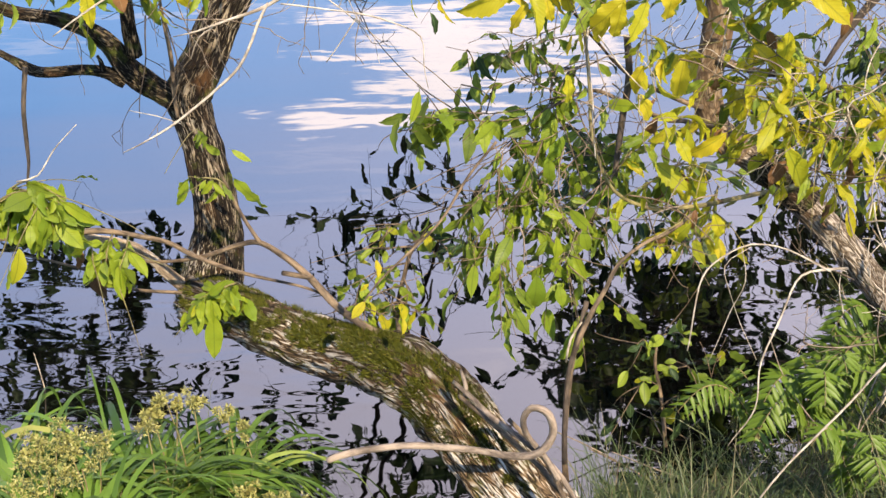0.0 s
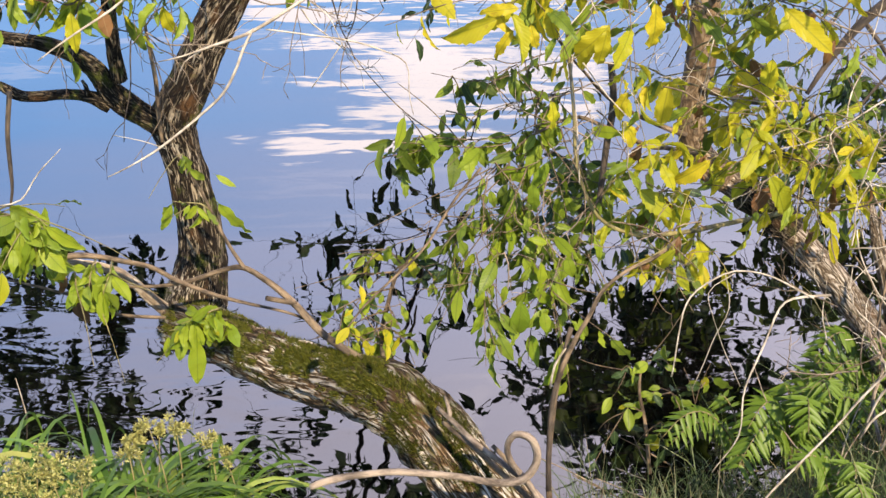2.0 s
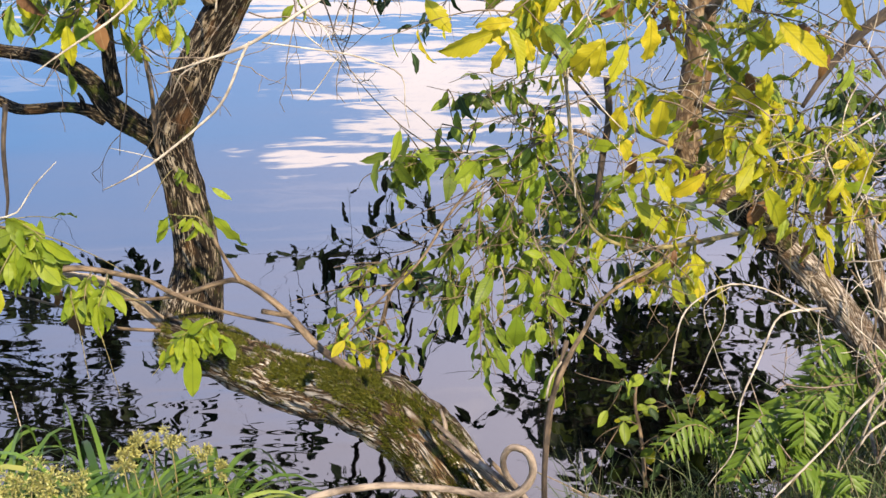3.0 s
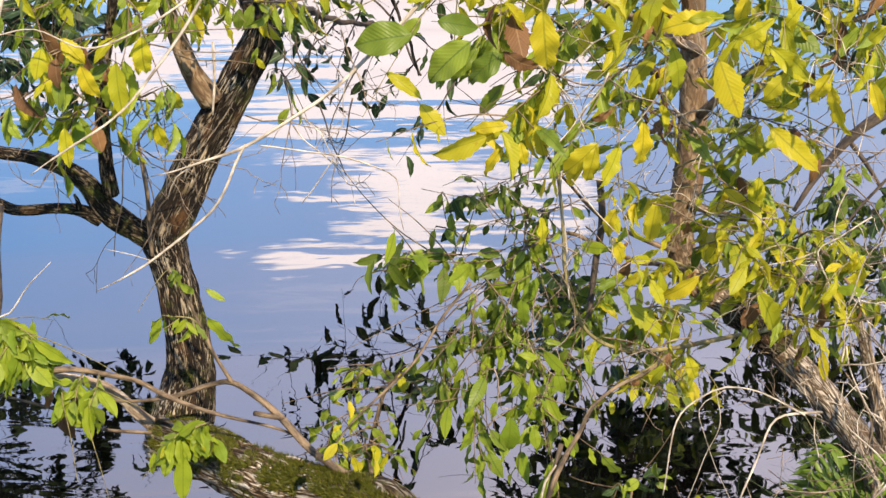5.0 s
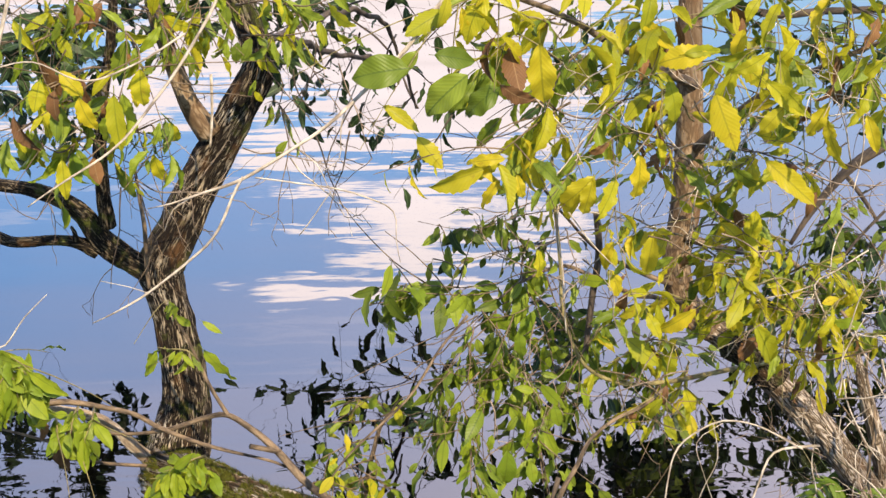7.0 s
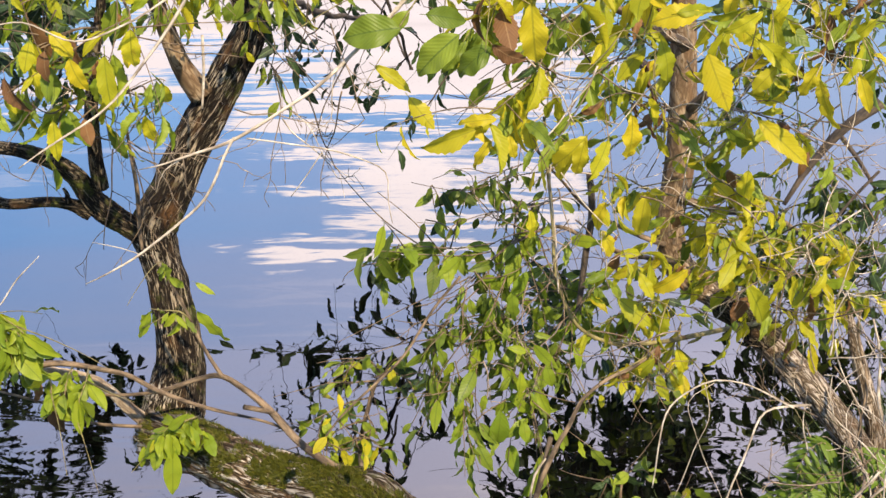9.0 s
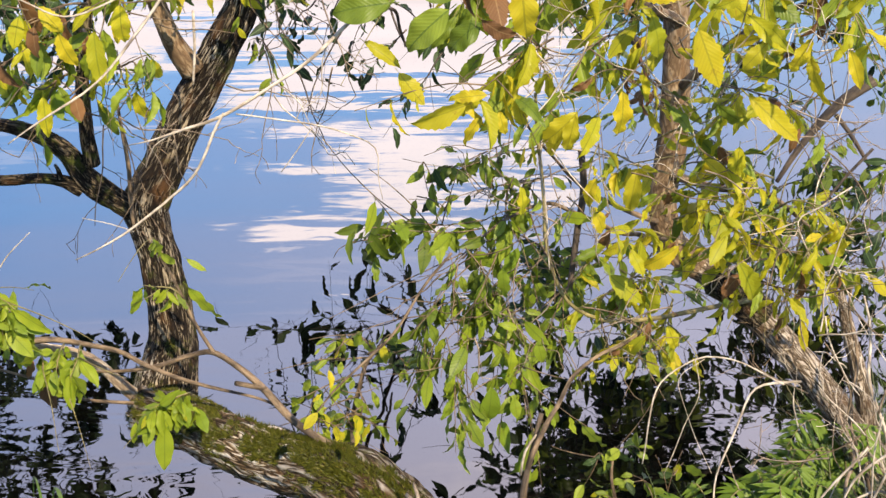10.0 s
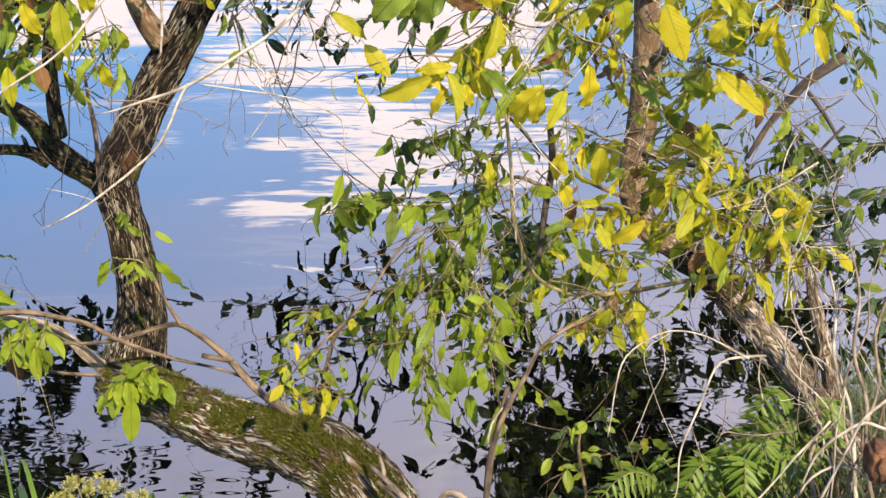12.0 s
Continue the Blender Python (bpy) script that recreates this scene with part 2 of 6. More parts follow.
def water_material():
    m, nt, n, l, b = material("lake_water")
    v = coords(nt)
    b.inputs["Base Color"].default_value = (0.0014, 0.0014, 0.0013, 1)
    b.inputs["Roughness"].default_value = 0.015
    b.inputs["IOR"].default_value = 1.85
    swell = tex(nt, 0.8, v, 1.0, 0.45, (0.2, 1.0, 1), 0.3)
    wash = tex(nt, 2.6, v, 2.0, 0.5, (0.18, 1.0, 1), 0.5)
    chop = tex(nt, 5.5, v, 2.0, 0.5, (0.5, 1.0, 1), 0.4)
    sep = n.new("ShaderNodeSeparateXYZ")
    l.new(v, sep.inputs[0])
    inshore = mathn(nt, "MULTIPLY", mathn(nt, "SUBTRACT", -0.12, sep.outputs["X"]), 2.2, True)
    inshore = mathn(nt, "MULTIPLY", inshore, mathn(nt, "MULTIPLY", mathn(nt, "SUBTRACT", 4.6, sep.outputs["Y"]), 0.8, True))
    right = mathn(nt, "MULTIPLY", mathn(nt, "SUBTRACT", sep.outputs["X"], 0.35), 2.5, True)
    right = mathn(nt, "MULTIPLY", right, mathn(nt, "MULTIPLY", mathn(nt, "SUBTRACT", 4.9, sep.outputs["Y"]), 1.0, True))
    inshore = mathn(nt, "ADD", inshore, mathn(nt, "MULTIPLY", right, 0.4))
    amount = mathn(nt, "ADD", 0.024, mathn(nt, "MULTIPLY", inshore, 0.25))
    h = mathn(nt, "ADD", mathn(nt, "ADD", swell, mathn(nt, "MULTIPLY", wash, 0.04)), mathn(nt, "MULTIPLY", chop, amount))
    bumped(nt, b, h, 1.0, 0.02)
    return m


def soil_material():
    m, nt, n, l, b = material("bank_soil")
    v = coords(nt)
    c = ramp(nt, tex(nt, 6.0, v, 6.0, 0.7), [(0.3, (0.018, 0.014, 0.009)), (0.6, (0.05, 0.04, 0.022)), (0.8, (0.07, 0.07, 0.026))])
    turf = mathn(nt, "MULTIPLY", mathn(nt, "SUBTRACT", tex(nt, 2.0, v, 8.0, 0.75), 0.4), 4.0, True)
    c = mixed(nt, mathn(nt, "MULTIPLY", turf, 0.8), c, mixed(nt, tex(nt, 40.0, v, 4.0), (0.03, 0.05, 0.014), (0.1, 0.14, 0.035)))
    l.new(c, b.inputs["Base Color"])
    b.inputs["Roughness"].default_value = 0.85
    bumped(nt, b, tex(nt, 30.0, v, 6.0, 0.7), 0.8, 0.02)
    return m


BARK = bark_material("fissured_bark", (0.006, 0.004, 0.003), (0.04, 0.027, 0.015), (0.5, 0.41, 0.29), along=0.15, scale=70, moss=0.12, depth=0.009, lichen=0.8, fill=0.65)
BARK_LOG = bark_material("mossy_log_bark", (0.014, 0.009, 0.005), (0.27, 0.18, 0.1), (0.84, 0.77, 0.67), along=0.2, scale=38, moss=0.11, depth=0.009, lichen=1.0)
BARK_PALE = bark_material("pale_bark", (0.05, 0.035, 0.023), (0.25, 0.19, 0.13), (0.6, 0.52, 0.43), along=0.22, scale=52, depth=0.007)
BARK_DEAD = bark_material("bare_dead_wood", (0.2, 0.15, 0.105), (0.44, 0.37, 0.28), (0.64, 0.58, 0.49), along=0.2, scale=40, depth=0.004)
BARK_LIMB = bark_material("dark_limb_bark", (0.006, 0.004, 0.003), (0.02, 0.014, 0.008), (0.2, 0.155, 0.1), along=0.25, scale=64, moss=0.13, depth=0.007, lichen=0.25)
BARK_SMOOTH = bark_material("smooth_brown_bark", (0.09, 0.058, 0.034), (0.22, 0.15, 0.09), (0.34, 0.26, 0.17), along=0.4, scale=30, depth=0.002, lichen=0.3)
TWIG_PALE = twig_material("dead_twig", (0.2, 0.16, 0.12), (0.58, 0.51, 0.42))
TWIG_TAN = twig_material("tan_twig", (0.085, 0.062, 0.045), (0.34, 0.265, 0.2))
TWIG_BROWN = twig_material("brown_twig", (0.035, 0.023, 0.014), (0.22, 0.155, 0.095))
TWIG_DARK = twig_material("dark_twig", (0.02, 0.015, 0.012), (0.09, 0.065, 0.045))
TWIG_GREEN = twig_material("green_twig", (0.09, 0.075, 0.03), (0.26, 0.22, 0.09))
LEAF = {
    "yellow": leaf_material("yellowing_leaf", (0.57, 0.46, 0.03), (0.41, 0.385, 0.03), (0.2, 0.1, 0.025), 0.75, 0.5, (0.24, 0.24, 0.03)),
    "lime": leaf_material("lime_leaf", (0.51, 0.465, 0.03), (0.3, 0.33, 0.026), (0.3, 0.16, 0.03), 0.6, 0.5, (0.15, 0.19, 0.025)),
    "fresh": leaf_material("fresh_leaf", (0.29, 0.355, 0.03), (0.16, 0.245, 0.025), (0.3, 0.2, 0.04), 0.35, 0.45, (0.12, 0.17, 0.025)),
    "green": leaf_material("green_leaf", (0.225, 0.29, 0.035), (0.1, 0.15, 0.02), (0.3, 0.25, 0.05), 0.3, 0.3, (0.05, 0.09, 0.02)),
    # near-black green: shade on the leaf undersides is painted into this colour
    "deep": leaf_material("shaded_green_leaf", (0.028, 0.055, 0.016), (0.01, 0.022, 0.009), (0.1, 0.08, 0.03), 0.2, 0.1, (0.1, 0.16, 0.06), 0.5),
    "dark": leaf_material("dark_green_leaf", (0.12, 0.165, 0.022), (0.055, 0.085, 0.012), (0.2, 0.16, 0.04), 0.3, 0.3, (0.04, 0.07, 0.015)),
    "brown": leaf_material("withered_leaf", (0.2, 0.1, 0.04), (0.1, 0.05, 0.025), (0.05, 0.03, 0.02), 0.6, 0.15, (0.25, 0.16, 0.08), 0.7),
}
MOSS = blade_material("moss", (0.022, 0.028, 0.004), (0.1, 0.108, 0.014), (0.2, 0.17, 0.035), 0.5, 0.2)
SEDGE = blade_material("sedge_blade", (0.035, 0.085, 0.014), (0.14, 0.24, 0.038), (0.42, 0.4, 0.12), 0.4, 0.3)
SEDGE_FLOWER = blade_material("sedge_flower", (0.26, 0.26, 0.07), (0.42, 0.4, 0.15), (0.3, 0.26, 0.1), 0.4, 0.2)
SEDGE_ONE = blade_material("sedge_leaf", (0.06, 0.13, 0.022), (0.15, 0.27, 0.045), (0.3, 0.36, 0.09), 0.3, 0.3, True)
FERN = blade_material("fern_leaflet", (0.055, 0.11, 0.014), (0.2, 0.3, 0.028), (0.28, 0.34, 0.05), 0.3, 0.32)
GRASS = blade_material("bank_grass", (0.03, 0.055, 0.022), (0.09, 0.135, 0.045), (0.3, 0.26, 0.15), 1.0, 0.25)
WATER, SOIL = water_material(), soil_material()


# ---- builders ----
def finish(name, bm, mat, parent=None, label="", smooth=True):
    me = bpy.data.meshes.new(name)
    bm.to_mesh(me)
    bm.free()
    for p in me.polygons:
        p.use_smooth = smooth
    if mat:
        me.materials.append(mat)
    ob = new(name, me)
    if parent:
        attach(ob, parent)
    if label:
        tagged(ob, label)
    return ob


def attach(ob, parent):
    ob.parent = parent
    ob.matrix_parent_inverse = Matrix.Translation(-parent.location) if parent.type == "EMPTY" else Matrix.Identity(4)


def part(name, bm, mat, parent, label=""):
    return finish(name, bm, mat, parent, label)


def thing(name, at, label, category, group=""):
    ob = new(name)
    ob.empty_display_size = 0.1
    ob.location = at
    return tagged(ob, label, category, group)


def glide(pts, step):
    """A smooth line through the points, with a fourth value (radius) carried along."""
    p = [np.array(q, float) for q in pts]
    p = [2 * p[0] - p[1]] + p + [2 * p[-1] - p[-2]]
    out = []
    for i in range(1, len(p) - 2):
        a, b, c, d = p[i - 1:i + 3]
        n = max(2, int(np.linalg.norm((c - b)[:3]) / step))
        for k in range(n):
            t = k / n
            out.append(0.5 * (2 * b + (c - a) * t + (2 * a - 5 * b + 4 * c - d) * t * t + (3 * b - a - 3 * c + d) * t ** 3))
    out.append(p[-2])
    return out


def tube(bm, pts, seg=8, step=0.03, rough=0.0, ridges=0, wobble=0.0, seed=0, close=True):
    """A tapered stem through (x, y, z, r) points; ridges and rough shape its bark."""
    layer = bm.verts.layers.float_vector.get("bark") or bm.verts.layers.float_vector.new("bark")
    line = glide(pts, step)
    rings, s, prev = [], seed * 3.7, None
    up = Vector((0.31, 0.2, 0.93))
    side = None
    for i, q in enumerate(line):
        c, r = Vector(q[:3]), max(float(q[3]), 0.0008)
        tan = (Vector(line[min(i + 1, len(line) - 1)][:3]) - Vector(line[max(i - 1, 0)][:3])).normalized()
        if prev is not None:
            s += (c - prev).length
        prev = c
        side = tan.cross(up if abs(tan.dot(up)) < 0.95 else Vector((1, 0, 0))).normalized() if side is None else (side - tan * side.dot(tan)).normalized()
        other = tan.cross(side)
        if wobble:
            w = noise.noise_vector(Vector((seed * 7.1, s * 6, 3.3))) * wobble
            c = c + w
        ring = []
        for k in range(seg):
            a = 2 * math.pi * k / seg
            d = side * math.cos(a) + other * math.sin(a)
            rr = r
            if rough:
                rr *= 1 + rough * noise.noise(Vector((math.cos(a) * 1.7 + seed, math.sin(a) * 1.7, s * 5))) \
                    + rough * 0.5 * noise.noise(Vector((math.cos(a) * 4, math.sin(a) * 4 + seed, s * 11)))
            if ridges:
                rr += ridges * noise.noise(Vector((math.cos(a) * r * 62, math.sin(a) * r * 62, s * 9 + seed))) \
                    + 0.6 * ridges * noise.noise(Vector((math.cos(a) * r * 130, math.sin(a) * r * 130, s * 20 + seed)))
            v = bm.verts.new(c + d * rr)
            v[layer] = (math.cos(a) * r, math.sin(a) * r, s)
            ring.append(v)
        rings.append(ring)
    for a, b in zip(rings, rings[1:]):
        for k in range(seg):
            bm.faces.new((a[k], a[(k + 1) % seg], b[(k + 1) % seg], b[k]))
    if close:
        for ring, flip in ((rings[0], True), (rings[-1], False)):
            bm.faces.new(ring[::-1] if flip else ring)
    return line


def stem(parent, name, pts, mat, label="", **kw):
    bm = bmesh.new()
    line = tube(bm, pts, **kw)
    ob = part(name, bm, mat, parent, label)
    return ob, line


def forked_twig(parent, at, way, length, mat):
    """A bare zigzag twig with side twigs."""
    bm = bmesh.new()

    def run(p, d, n, r, depth):
        p, d, pts, buds = Vector(p), Vector(d).normalized(), [], []
        count = 6
        for i in range(count):
            pts.append((*p, r * (1 - 0.6 * i / count)))
            kink = Vector((RNG.gauss(0, 0.2), RNG.gauss(0, 0.15), RNG.gauss(0, 0.2)))
            d = (d + kink).normalized()
            p = p + d * n / (count - 1)
            buds.append((p.copy(), d.copy()))
        tube(bm, pts, seg=4, step=0.02, seed=RNG.randrange(99))
        if depth:
            for q, e in buds[1:-1]:
                if RNG.random() < 0.55:
                    run(q, e + Vector((RNG.gauss(0, 0.9), RNG.gauss(0, 0.5), RNG.gauss(0, 0.9))), n * RNG.uniform(0.3, 0.6), r * 0.6, depth - 1)

    run(at, way, length, 0.0022, 2)
    part("bare_twig", bm, mat, parent)


LEAF_SHAPES = {}


def leaf_mesh(kind, variant, shape):
    """One blade along +x, one long, folded at its midrib and curled, with a stalk. shape: broad, narrow, toothed."""
    key = (kind, variant, shape)
    if key in LEAF_SHAPES:
        return LEAF_SHAPES[key]
    rng = random.Random(f"{variant}{shape}")
    half = {"broad": 0.19, "narrow": 0.125, "toothed": 0.18, "round": 0.25}[shape] * rng.uniform(0.85, 1.15)
    fold, curl, twist, wave = rng.uniform(0.1, 0.75), rng.uniform(0.1, 1.1), rng.uniform(-0.9, 0.9), rng.uniform(0.01, 0.05)
    roll = rng.uniform(-0.2, 0.6)
    SPANS = (-1, -0.5, 0, 0.5, 1) if shape in ("toothed", "round") else (-1, 0, 1)
    bm = bmesh.new()
    n = 16 if shape in ("toothed", "round") else 10
    rows, flat = [], {}
    for i in range(n + 1):
        u = i / n
        w = half * (math.sin(math.pi * min(1, u ** 0.8)) ** 0.85) if 0 < u < 1 else 0.004
        if shape == "narrow":
            w = half * math.sin(math.pi * u ** 0.75) ** 0.9 if 0 < u < 1 else 0.004
        if shape == "toothed" and 0 < i < n:
            w *= (1.07 if i % 2 else 0.93) * rng.uniform(0.94, 1.05)
        ang = curl * (u - 0.15)
        x, z = 0.12 + 0.88 * (math.sin(ang + 0.15 * curl) / max(curl, 0.01) if curl > 0.2 else u), -0.44 * curl * u * u
        tw = twist * u
        row = []
        pleat = (0.003 if i % 2 else -0.003) * min(1, w / half + 0.2)
        for sgn in SPANS:
            y = sgn * w * math.cos(fold)
            zz = z + abs(sgn) * w * math.sin(fold) + abs(sgn) * wave * math.sin(u * 17 + sgn) - roll * w * sgn * sgn
            if 0 < abs(sgn) < 1:
                zz += pleat
            q = bm.verts.new((x + abs(sgn) * w * 0.25, y * math.cos(tw) - (zz - z) * math.sin(tw), z + y * math.sin(tw) + (zz - z) * math.cos(tw)))
            flat[q] = (u, sgn * w)
            row.append(q)
        rows.append(row)
    for a, b in zip(rows, rows[1:]):
        for k in range(len(SPANS) - 1):
            bm.faces.new((a[k], b[k], b[k + 1], a[k + 1]))
    s = [bm.verts.new(p) for p in ((0, -0.008, 0), (0, 0.008, 0), (0, 0, 0.012))]
    e = [bm.verts.new(p) for p in ((0.13, -0.006, -0.003), (0.13, 0.006, -0.003), (0.13, 0, 0.006))]
    for k in range(3):
        bm.faces.new((s[k], s[(k + 1) % 3], e[(k + 1) % 3], e[k]))
    uv = bm.loops.layers.uv.new("UVMap")
    for f in bm.faces:
        for q in f.loops:
            q[uv].uv = flat.get(q.vert, (q.vert.co.x, q.vert.co.y))
    me = bpy.data.meshes.new("leaf")
    bm.to_mesh(me)
    bm.free()
    for p in me.polygons:
        p.use_smooth = True
    me.materials.append(LEAF[kind])
    LEAF_SHAPES[key] = me
    return me


RNG = random.Random(11)
LEAF_COUNT, LEAF_REST = {}, {}


def join_rest(parent):
    """The leaves past those that are single parts, as one mesh of foliage."""
    rest = LEAF_REST.get(parent.name, [])
    if not rest:
        return
    co, faces, mats, uvs, slots = [], [], [], [], []
    for me, m in rest:
        k = len(co)
        mat = me.materials[0]
        if mat not in slots:
            slots.append(mat)
        co.extend((m @ v.co)[:] for v in me.vertices)
        layer = me.uv_layers[0].data
        for p in me.polygons:
            faces.append([k + i for i in p.vertices])
            mats.append(slots.index(mat))
            uvs.extend(layer[i].uv[:] for i in p.loop_indices)
    me = bpy.data.meshes.new("foliage")
    me.from_pydata(co, [], faces)
    for mat in slots:
        me.materials.append(mat)
    me.polygons.foreach_set("material_index", mats)
    me.polygons.foreach_set("use_smooth", [True] * len(faces))
    me.uv_layers.new(name="UVMap").data.foreach_set("uv", np.array(uvs).ravel())
    ob = new("foliage", me)
    attach(ob, parent)
    tagged(ob, kind="stuff")


def leaf(parent, base, way, length, kind, shape="toothed", face=None, width=1.0):
    me = leaf_mesh(kind, RNG.randrange(9), shape)
    x = Vector(way).normalized()
    f = Vector(face) if face else Vector((RNG.uniform(-0.9, 0.9) + 0.15, RNG.uniform(-1.0, 0.3), RNG.uniform(0.0, 1.0)))
    z = f - x * f.dot(x)
    z = z.normalized() if z.length > 1e-3 else x.orthogonal().normalized()
    y = z.cross(x)
    m = Matrix((x, y, z)).transposed().to_4x4()
    m = Matrix.Translation(base) @ m @ Matrix.Diagonal((length, length * width, length, 1))
    n = LEAF_COUNT[parent.name] = LEAF_COUNT.get(parent.name, 0) + 1
    if n > 290:
        LEAF_REST.setdefault(parent.name, []).append((me, m))
        return None
    ob = new("leaf", me)
    ob.parent = parent
    ob.matrix_basis = Matrix.Translation(-parent.location) @ m
    return ob


def pick(mix):
    """A kind out of 'yellow:3 lime:5'."""
    items = [(w + ":1").split(":")[:2] for w in mix.split()]
    return RNG.choices([i[0] for i in items], [float(i[1]) for i in items])[0]


def sprig(parent, pts, r, count, size, mix, mat, shape="toothed", droop=0.9, spread=0.7, start=0.1, width=1.0, sub=3, bare=2, each=4):
    """A twig with leaves along it, side twigs with more, and a few bare ones."""
    if len(pts[0]) == 3:
        pts = [(*p, r * (1 - 0.75 * i / (len(pts) - 1))) for i, p in enumerate(pts)]
    bm = bmesh.new()
    line = tube(bm, pts, seg=5, step=0.025, wobble=0.012, seed=RNG.randrange(99))

    def grow(line, count, start):
        for k in range(count):
            u = start + (1 - start) * (k + RNG.random()) / count
            i = min(int(u * (len(line) - 1)), len(line) - 2)
            p = Vector(line[i][:3])
            tan = (Vector(line[i + 1][:3]) - p).normalized()
            side = Vector((RNG.gauss(0, 1), RNG.gauss(0, 0.8), RNG.gauss(0, 0.7))).normalized()
            way = tan * RNG.uniform(0.1, 0.7) + side * spread + Vector((0, 0, -droop * RNG.uniform(0.5, 1.2)))
            leaf(parent, p, way, size * RNG.uniform(0.45, 1.2), pick(mix), shape, width=width)

    grow(line, count, start)
    for k in range(sub + bare):
        i = RNG.randrange(len(line) // 6, len(line) - 1)
        p = Vector(line[i][:3])
        tan = (Vector(line[i + 1][:3]) - p).normalized()
        way = (tan * 0.6 + Vector((RNG.gauss(0, 0.7), RNG.gauss(0, 0.6), RNG.gauss(-0.15, 0.6)))).normalized()
        n = size * (RNG.uniform(1.0, 2.2) if k < sub else RNG.uniform(1.2, 3.2))
        bend = Vector((RNG.gauss(0, 0.25), RNG.gauss(0, 0.2), -0.35 if k < sub else RNG.gauss(-0.1, 0.3)))
        small = [(*(p + way * n * u + bend * n * u * u), 0.0019 * (1 - 0.6 * u)) for u in (0, 0.35, 0.7, 1)]
        side_line = tube(bm, small, seg=4, step=0.025, wobble=0.004, seed=RNG.randrange(99))
        if k < sub:
            grow(side_line, each, 0.2)
    part("twig", bm, mat, parent)


def leaves_at(parent, rows, kind, shape="toothed", width=1.0, face=None):
    """Single leaves from stalk to tip."""
    for ax, ay, az, bx, by, bz in rows:
        a, b = Vector((ax, ay, az)), Vector((bx, by, bz))
        leaf(parent, a, b - a, (b - a).length * 1.12, kind, shape, face or (RNG.uniform(-0.4, 0.5), -1, RNG.uniform(0.0, 0.7)), width)


# ---- water and bank ----
def ease(v, a, b):
    u = max(0.0, min(1.0, (v - a) / (b - a)))
    return u * u * (3 - 2 * u)


def bank_edge(x):
    """Where the shore runs, as a distance from the camera's foot."""
    e = 2.42 + 0.4 * ease(-x, 0.36, 0.62) + 0.5 * ease(x, 0.08, 0.38) + 0.3 * ease(x, 0.8, 1.05) + 0.65 * ease(x, 1.05, 1.4)
    return e + 0.05 * noise.noise(Vector((x * 3.1, 0.4, 0))) + 0.03 * noise.noise(Vector((x * 13, 0.9, 0)))


def bank_height(x, y):
    d = bank_edge(x) - y
    steep = 0.7 if x < 0 else 1.2
    z = 0.5 * (1 - math.exp(-max(d, 0) / steep)) if d > 0 else max(0.3 * d, -1.5)
    return z + 0.03 * noise.noise(Vector((x * 2, y * 2, 0.3))) * min(1, abs(d) * 3) + 0.012 * noise.noise(Vector((x * 11, y * 11, 1.3)))


def build_ground():
    bm = bmesh.new()
    xs = [-400, -60, -12, -5] + [-3.5 + 0.07 * i for i in range(101)] + [5, 12, 60, 400]
    ys = [-400, -60, -12, -4, -1.5] + [-0.5 + 0.07 * i for i in range(66)] + [6, 12, 60, 420]
    grid = [[bm.verts.new((x, y, bank_height(x, y))) for x in xs] for y in ys]
    for a, b in zip(grid, grid[1:]):
        for k in range(len(xs) - 1):
            bm.faces.new((a[k], a[k + 1], b[k + 1], b[k]))
    tagged(finish("ground", bm, SOIL), "dark damp soil bank sloping down under the lake", "ground", kind="structure")
    bm = bmesh.new()
    vs = [bm.verts.new(p) for p in ((-400, 1.2, 0), (400, 1.2, 0), (400, 420, 0), (-400, 420, 0))]
    bm.faces.new(vs)
    tagged(finish("water", bm, WATER), "calm rippled lake water mirroring blue sky and clouds", "water", kind="structure")


build_ground()


